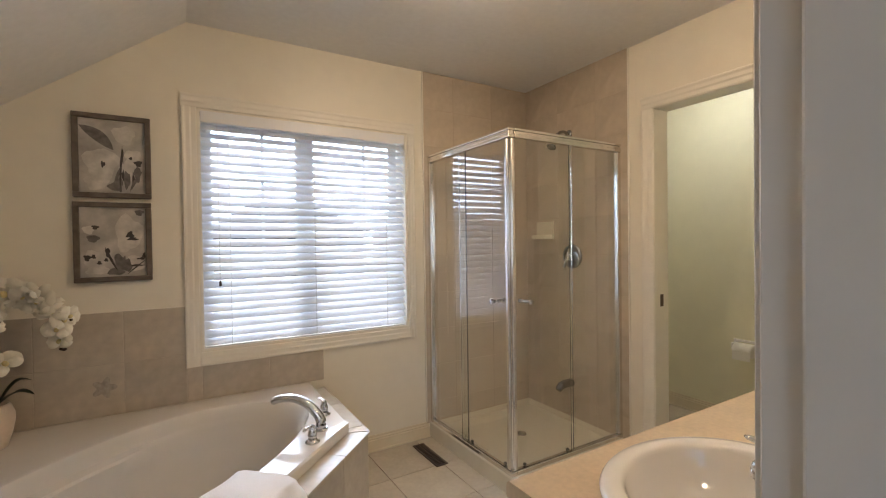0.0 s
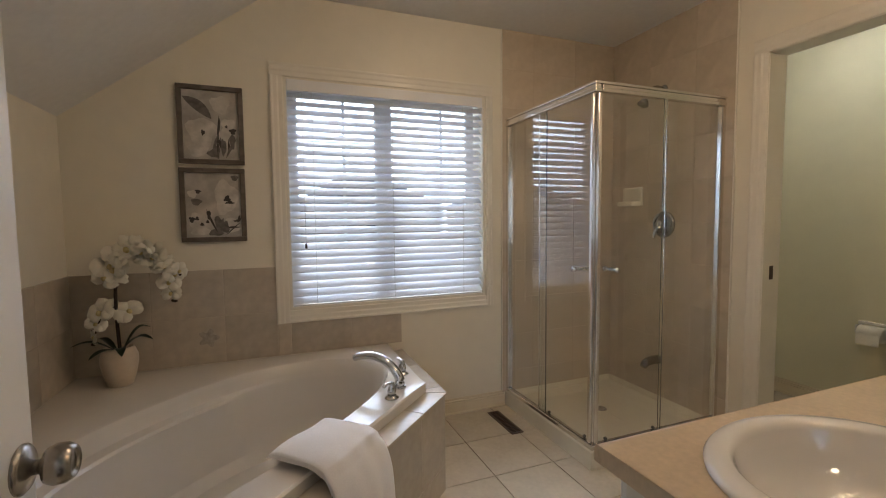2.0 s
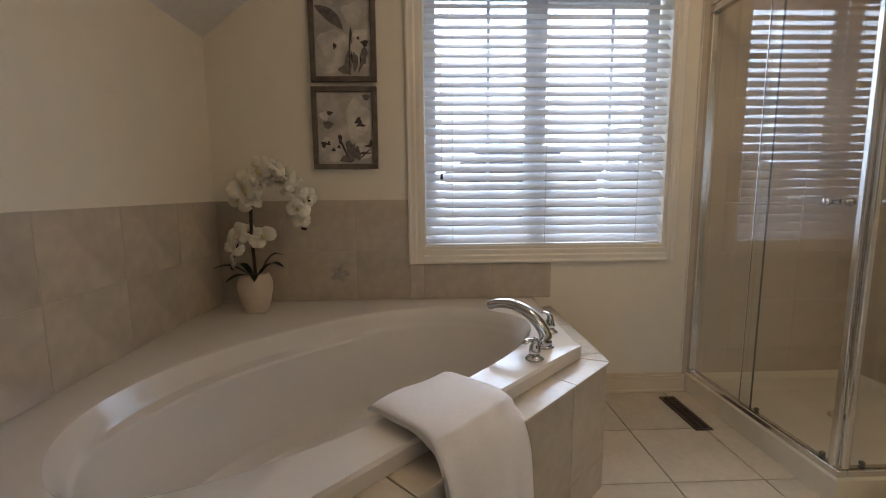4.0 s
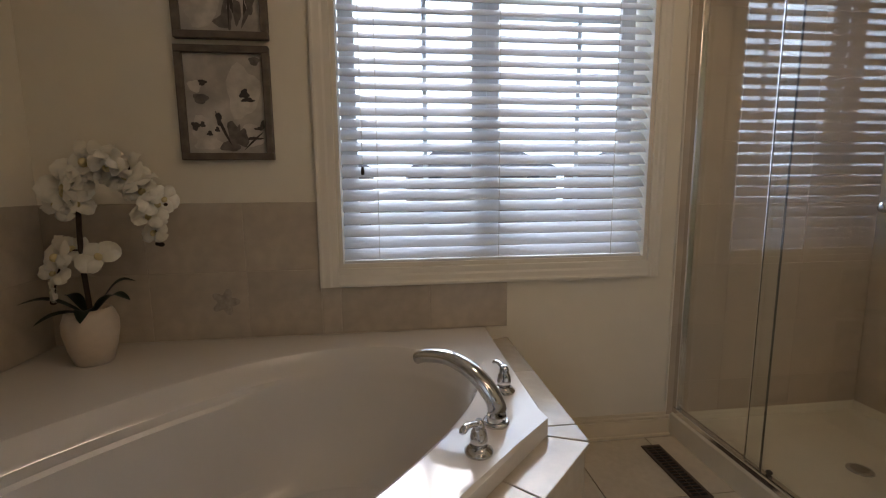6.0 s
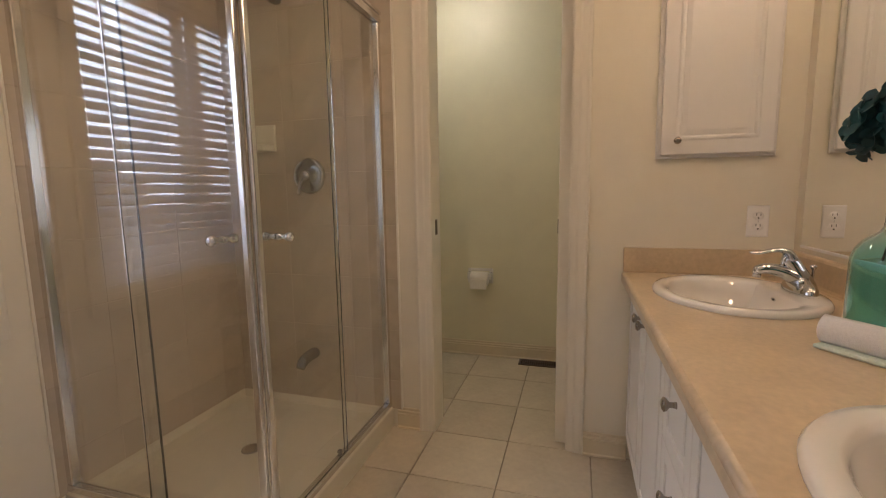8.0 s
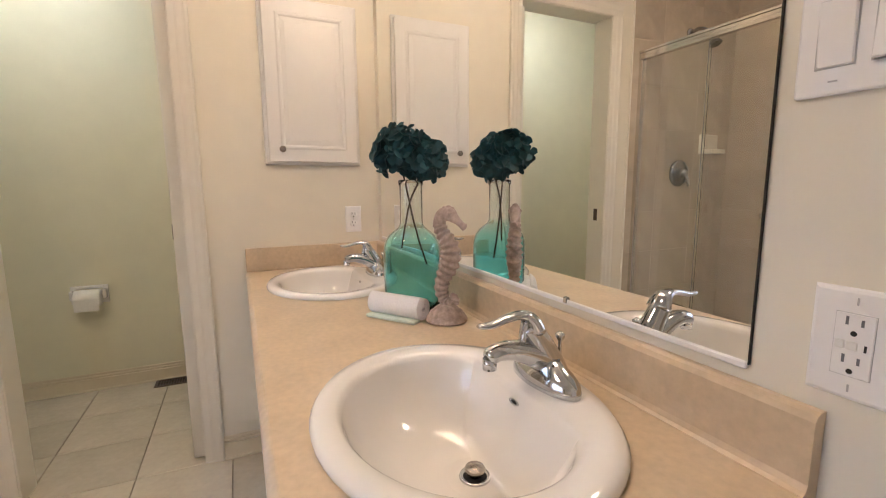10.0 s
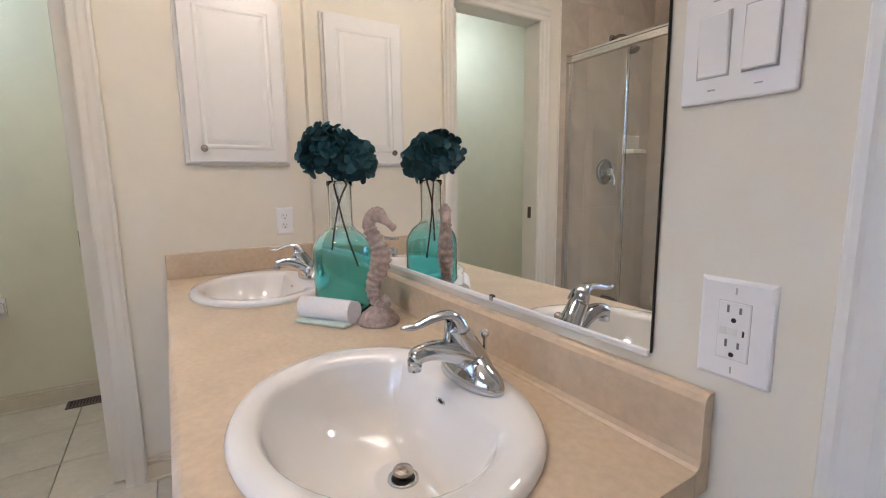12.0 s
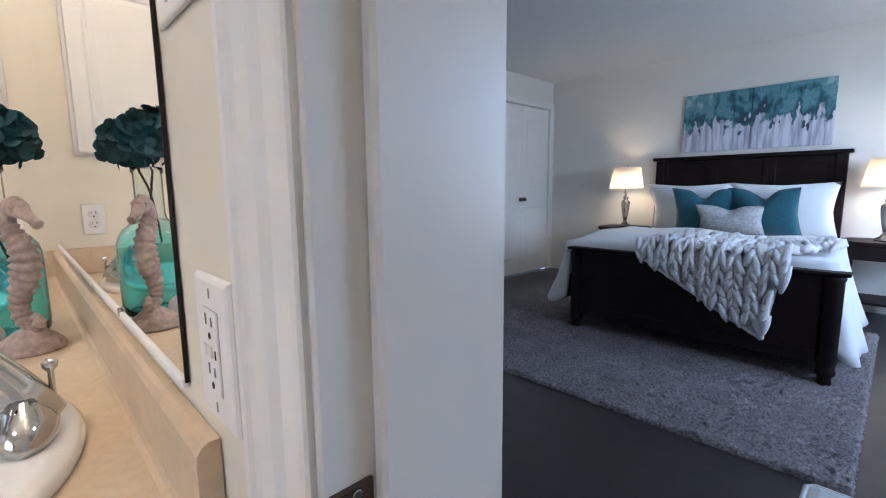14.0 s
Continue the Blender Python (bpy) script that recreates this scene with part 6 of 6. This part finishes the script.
rug_bm = bmesh.new()
rr = random.Random(3)
nx, ny = 210, 200
gx0, gx1, gy0, gy1 = -2.09, 0.45, -4.35, -1.93
hv = []
for j in range(ny + 1):
    row = []
    for i in range(nx + 1):
        e = i in (0, nx) or j in (0, ny)
        row.append(rug_bm.verts.new((gx0 + (gx1 - gx0) * i / nx + (rr.uniform(-.006, .006)), gy0 + (gy1 - gy0) * j / ny + rr.uniform(-.006, .006), 0.002 if e else 0.020 + rr.uniform(-0.009, 0.009))))
    hv.append(row)
for j in range(ny):
    for i in range(nx):
        rug_bm.faces.new((hv[j][i], hv[j][i + 1], hv[j + 1][i + 1], hv[j + 1][i])).smooth = True
rug = solid("rug", rug_bm, RUG, "grey shag rug under the foot of the bed", "rug", kind="")

def nightstand(x):
    n = thing("nightstand", "dark wooden nightstand with a rounded top beside the bed", "nightstand", (x, -4.84, 0), 0, "nightstands beside the bed")
    top = [(0.27 * math.copysign(abs(math.cos(a)) ** 0.6, math.cos(a)), 0.22 * math.copysign(abs(math.sin(a)) ** 0.7, math.sin(a))) for a in [2 * math.pi * k / 32 for k in range(32)]]
    part("top", prism(bmesh.new(), top, 0.625, 0.655, 0.006), DARK_WOOD, n)
    part("drawer", prism(bmesh.new(), [(p * 0.92, q * 0.92) for p, q in top], 0.51, 0.625), DARK_WOOD, n)
    part("shelf", prism(bmesh.new(), [(p * 0.9, q * 0.9) for p, q in top], 0.16, 0.18), DARK_WOOD, n)
    for sx in (-1, 1):
        for sy in (-1, 1):
            part("leg", boxed(sx * 0.2 - 0.02, sx * 0.2 + 0.02, sy * 0.15 - 0.02, sy * 0.15 + 0.02, 0, 0.51, 0.004), DARK_WOOD, n)
    return n
def table_lamp(x, y=-4.84):
    l = thing("table_lamp", "lit table lamp with a silver urn base and white shade", "table lamp", (x, y, 0.655), 0, "bedside lamps")
    part("base", lathe([(0.066, 0), (0.066, 0.012), (0.058, 0.022), (0.034, 0.036), (0.016, 0.062), (0.020, 0.078), (0.030, 0.13), (0.041, 0.20), (0.047, 0.255), (0.046, 0.275), (0.036, 0.292), (0.020, 0.302), (0.026, 0.314), (0.030, 0.326), (0.014, 0.342), (0.011, 0.37), (0.018, 0.385), (0.010, 0.40), (0.008, 0.46)], 24), NICKEL, l, "silver urn base")
    part("shade", lathe([(0.178, 0.425), (0.140, 0.655), (0.137, 0.655), (0.175, 0.425)], 32, caps=(False, False)), SHADE, l, "white drum shade")
    part("finial", lathe([(0.004, 0.62), (0.010, 0.668), (0.004, 0.685)], 12), NICKEL, l)
    bm = bmesh.new()
    ball(bm, (0, 0, 0.51), 0.032, 1, 1, 1.3, 14, 10)
    part("bulb", bm, LAMP_BULB, l, "warm glowing bulb")
    return l
for x in (0.04, -2.05):
    nightstand(x)
    table_lamp(x)

art = thing("canvas_painting", "two-panel abstract teal and lavender canvas above the headboard", "painting", (-1.03, -5.15, 1.745))
for x0, x1 in ((-0.61, -0.004), (0.004, 0.61)):
    part("canvas", boxed(x0, x1, 0.0, 0.035, -0.29, 0.29, 0.003), ART, art)

closet = thing("closet_doors", "white panelled closet doors with small dark knobs", "closet door", (1.2, -4.49, 0.0))
casing(closet, lambda u, v, w: (-w, u, v), TRIM_W, -0.59, 0.59, 0.0, 2.10)
for k, (y0, y1) in enumerate(((-0.588, -0.002), (0.002, 0.588))):
    bm = boxed(0.02, 0.05, y0, y1, 0.01, 2.095, 0.002)
    dd = part("door", bm, TRIM_W, closet)
    for z0, z1 in ((0.2, 0.85), (1.1, 1.95)):
        bm = bmesh.new()
        rings(bm, [[(0.0198, y0 + 0.1, z0), (0.0198, y1 - 0.1, z0), (0.0198, y1 - 0.1, z1), (0.0198, y0 + 0.1, z1)], [(0.012, y0 + 0.12, z0 + 0.02), (0.012, y1 - 0.12, z0 + 0.02), (0.012, y1 - 0.12, z1 - 0.02), (0.012, y0 + 0.12, z1 - 0.02)]], cap0=False)
        for f in bm.faces:
            f.smooth = False
        part("raised_panel", bm, TRIM_W, dd)
    bm = bmesh.new()
    ball(bm, (-0.01, (y1 - 0.036) if k == 0 else (y0 + 0.036), 0.95), 0.026, u=14, v=10)
    part("knob", bm, BRONZE, dd, "small dark knob")

bench = thing("bench", "white upholstered bench with piped edges", "bench", (-2.33, -0.97, 0))
part("seat", boxed(-0.32, 0.32, -0.24, 0.24, 0.14, 0.40, 0.03, 3), UPHOL, bench)
part("piping", tube([(-0.30, -0.235, 0.388), (0.30, -0.235, 0.388), (0.315, -0.22, 0.388), (0.315, 0.22, 0.388), (0.30, 0.235, 0.388), (-0.30, 0.235, 0.388), (-0.315, 0.22, 0.388), (-0.315, -0.22, 0.388), (-0.30, -0.235, 0.388)], 0.007, 8), UPHOL, bench)
for sx in (-1, 1):
    for sy in (-1, 1):
        part("leg", lathe([(0.014, 0), (0.022, 0.14)], 12, at=(sx * 0.27, sy * 0.19, 0)), DARK_WOOD, bench)

# unseen bedroom window, added and placed to even the light on the bed wall
window_unseen = thing("window_unseen", "unseen white bedroom window, added as a source of daylight", "window", kind="structure")
bm = bmesh.new()
for a, b, c, d in ((-4.2, -4.14, 0.8, 2.15), (-2.06, -2.0, 0.8, 2.15), (-4.14, -2.06, 0.8, 0.86), (-4.14, -2.06, 2.09, 2.15), (-3.13, -3.07, 0.86, 2.09)):
    box(bm, -3.80, -3.74, a, b, c, d, 0.004)
part("window_frame", bm, VINYL, window_unseen)
# area lamp standing in for daylight through the added window
lamp = new("window_daylight", bpy.data.lights.new("window_daylight", "AREA"))
lamp.data.shape, lamp.data.size, lamp.data.size_y = "RECTANGLE", 2.1, 1.3
lamp.data.energy, lamp.data.color = BED_DAY, (1.0, 0.985, 0.965)
lamp.matrix_world = look((-3.85, -3.1, 1.47), (-1.0, -3.3, 1.55))

# ---- outside ----
ground = solid("ground", boxed(-400, 400, 3.4, 800, -3.4, -3.2), GRASS, "dull lawn between the houses reaching the horizon", "ground")
def house(x, y, w, d, h, roof, label):
    e = thing("house", label, "house", (x, y, -3.2), 0, "houses across the gardens")
    part("wall", boxed(-w / 2, w / 2, 0, d, 0, h), BRICK_FAR, e)
    bm = bmesh.new()
    lo = [(-w / 2 - 0.4, -0.4, h), (w / 2 + 0.4, -0.4, h), (w / 2 + 0.4, d + 0.4, h), (-w / 2 - 0.4, d + 0.4, h)]
    k = min(w, d) * 0.4
    hi = [(-w / 2 + k, d / 2 - 0.1, h + roof), (w / 2 - k, d / 2 - 0.1, h + roof), (w / 2 - k, d / 2 + 0.1, h + roof), (-w / 2 + k, d / 2 + 0.1, h + roof)]
    rings(bm, [lo, hi])
    for f in bm.faces:
        f.smooth = False
    part("roof", bm, ROOF, e)
    for z in (1.0, 3.8):
        for i in range(3):
            xx = -w / 2 + w * (i + 0.5) / 3
            wd = part("window", boxed(xx - 0.6, xx + 0.6, -0.05, 0.02, z, z + 1.4), VINYL, e)
            part("pane", boxed(xx - 0.52, xx + 0.52, -0.06, -0.052, z + 0.08, z + 1.32), DARK_GLASS, wd)
SKY_GLOW = glowing("bright_overcast_sky", (0.80, 0.90, 1.0), 2.0)
backdrop = solid("backdrop", boxed(-160, 160, 110, 110.5, -3.2, 75), SKY_GLOW, "bright white overcast sky behind the houses", "sky")
house(-9.0, 34, 11, 9, 5.6, 2.4, "brown brick house with a grey hipped roof")
house(5.5, 36, 12, 9, 5.6, 2.6, "brown brick house with a grey hipped roof")
house(20.0, 33, 11, 9, 5.6, 2.4, "brown brick house with a grey hipped roof")
house(-24.0, 37, 12, 9, 5.6, 2.5, "brown brick house with a grey hipped roof")

# ---- tiles ----
def under_fixture(x, y):
    in_tub = x < XW + TL and y > W - TL and (x - y) < (TUB[2][0] - TUB[2][1]) + 0.0 - 0.25
    in_shower = SX + 0.2 < x < 0 and y > SY + 0.2
    in_wall = 0.0 < x < 0.12 and not WC_S < y < WC_N
    in_vanity = -1.6 < x < 0 and y < 0.40
    return in_tub or in_shower or in_wall and x < 0.1 or in_vanity
tile_grid("tile", floor, FLOOR_TILE, XW, 1.03, -0.055, W, TILE_X, TILE_Y, TX, TY, on_floor, gap=0.004, thick=0.007, skip=under_fixture)
TUB_TOP = 1.007
wains_n = solid("tile_bed_north", wall_with_hole("y", W - 0.0068, W, XW, XW + TL, RIM_Z + 0.001, TUB_TOP - 0.002, (WX0 - 0.069, XW + TL, WZ0 - 0.069, TUB_TOP - 0.002)), GROUT_L, "beige tiled splashback along the bathtub wall", "tile wall")
tile_grid("tile", wains_n, WALL_TILE, XW, WX0 - 0.069, RIM_Z + 0.002, TUB_TOP, 0.33, 0.247, XW, TUB_TOP, on_north, gap=0.003, thick=0.008)
tile_grid("tile", wains_n, WALL_TILE, WX0 - 0.068, XW + TL, RIM_Z + 0.002, WZ0 - 0.07, 0.33, 0.247, XW, TUB_TOP, on_north, gap=0.003, thick=0.008)
wains_w = solid("tile_bed_west", boxed(XW, XW + 0.0068, W - TL, W - 0.009, RIM_Z + 0.001, TUB_TOP - 0.002), GROUT_L, "beige tiled splashback on the knee wall", "tile wall")
tile_grid("tile", wains_w, WALL_TILE, W - TL, W - 0.009, RIM_Z + 0.002, TUB_TOP, 0.33, 0.247, W - 0.009, TUB_TOP, on_west, gap=0.003, thick=0.008)
petals = [(0.040 * (1 + 0.30 * math.cos(5 * a)) * math.cos(a) - 2.64, 0.040 * (1 + 0.30 * math.cos(5 * a)) * math.sin(a) + 0.65) for a in [2 * math.pi * k / 40 for k in range(40)]]
bm = rings(bmesh.new(), [[(x, W - 0.008, z) for x, z in petals], [(x, W - 0.0092, z) for x, z in petals]])
part("decor_inlay", bm, MOTIF, wains_n, "faint grey flower motif inlay")
sh_n = solid("tile_bed_shower_north", boxed(-0.905, -0.0, W - 0.0068, W, 0.095, CEIL), SHOWER_GROUT, "tan tiled shower wall", "tile wall")
tile_grid("tile", sh_n, SHOWER_TILE, -0.905, -0.009, 0.096, CEIL, 0.33, 0.247, -0.009, CEIL, on_north, gap=0.0016, thick=0.008)
sh_e = solid("tile_bed_shower_east", boxed(-0.0068, 0, 1.53, W - 0.009, 0.095, CEIL), SHOWER_GROUT, "tan tiled shower wall with a light edge", "tile wall")
tile_grid("tile", sh_e, SHOWER_TILE, 1.53, W - 0.009, 0.096, CEIL, 0.33, 0.247, W - 0.009, CEIL, on_east, gap=0.0016, thick=0.008)
part("edge_trim", boxed(-0.011, -0.0, 1.522, 1.530, 0.096, CEIL, 0.002), TRIM, sh_e, "cream edge trim")
part("edge_trim", boxed(-0.913, -0.905, W - 0.011, W, 0.106, CEIL, 0.002), TRIM, sh_n, "cream edge trim")
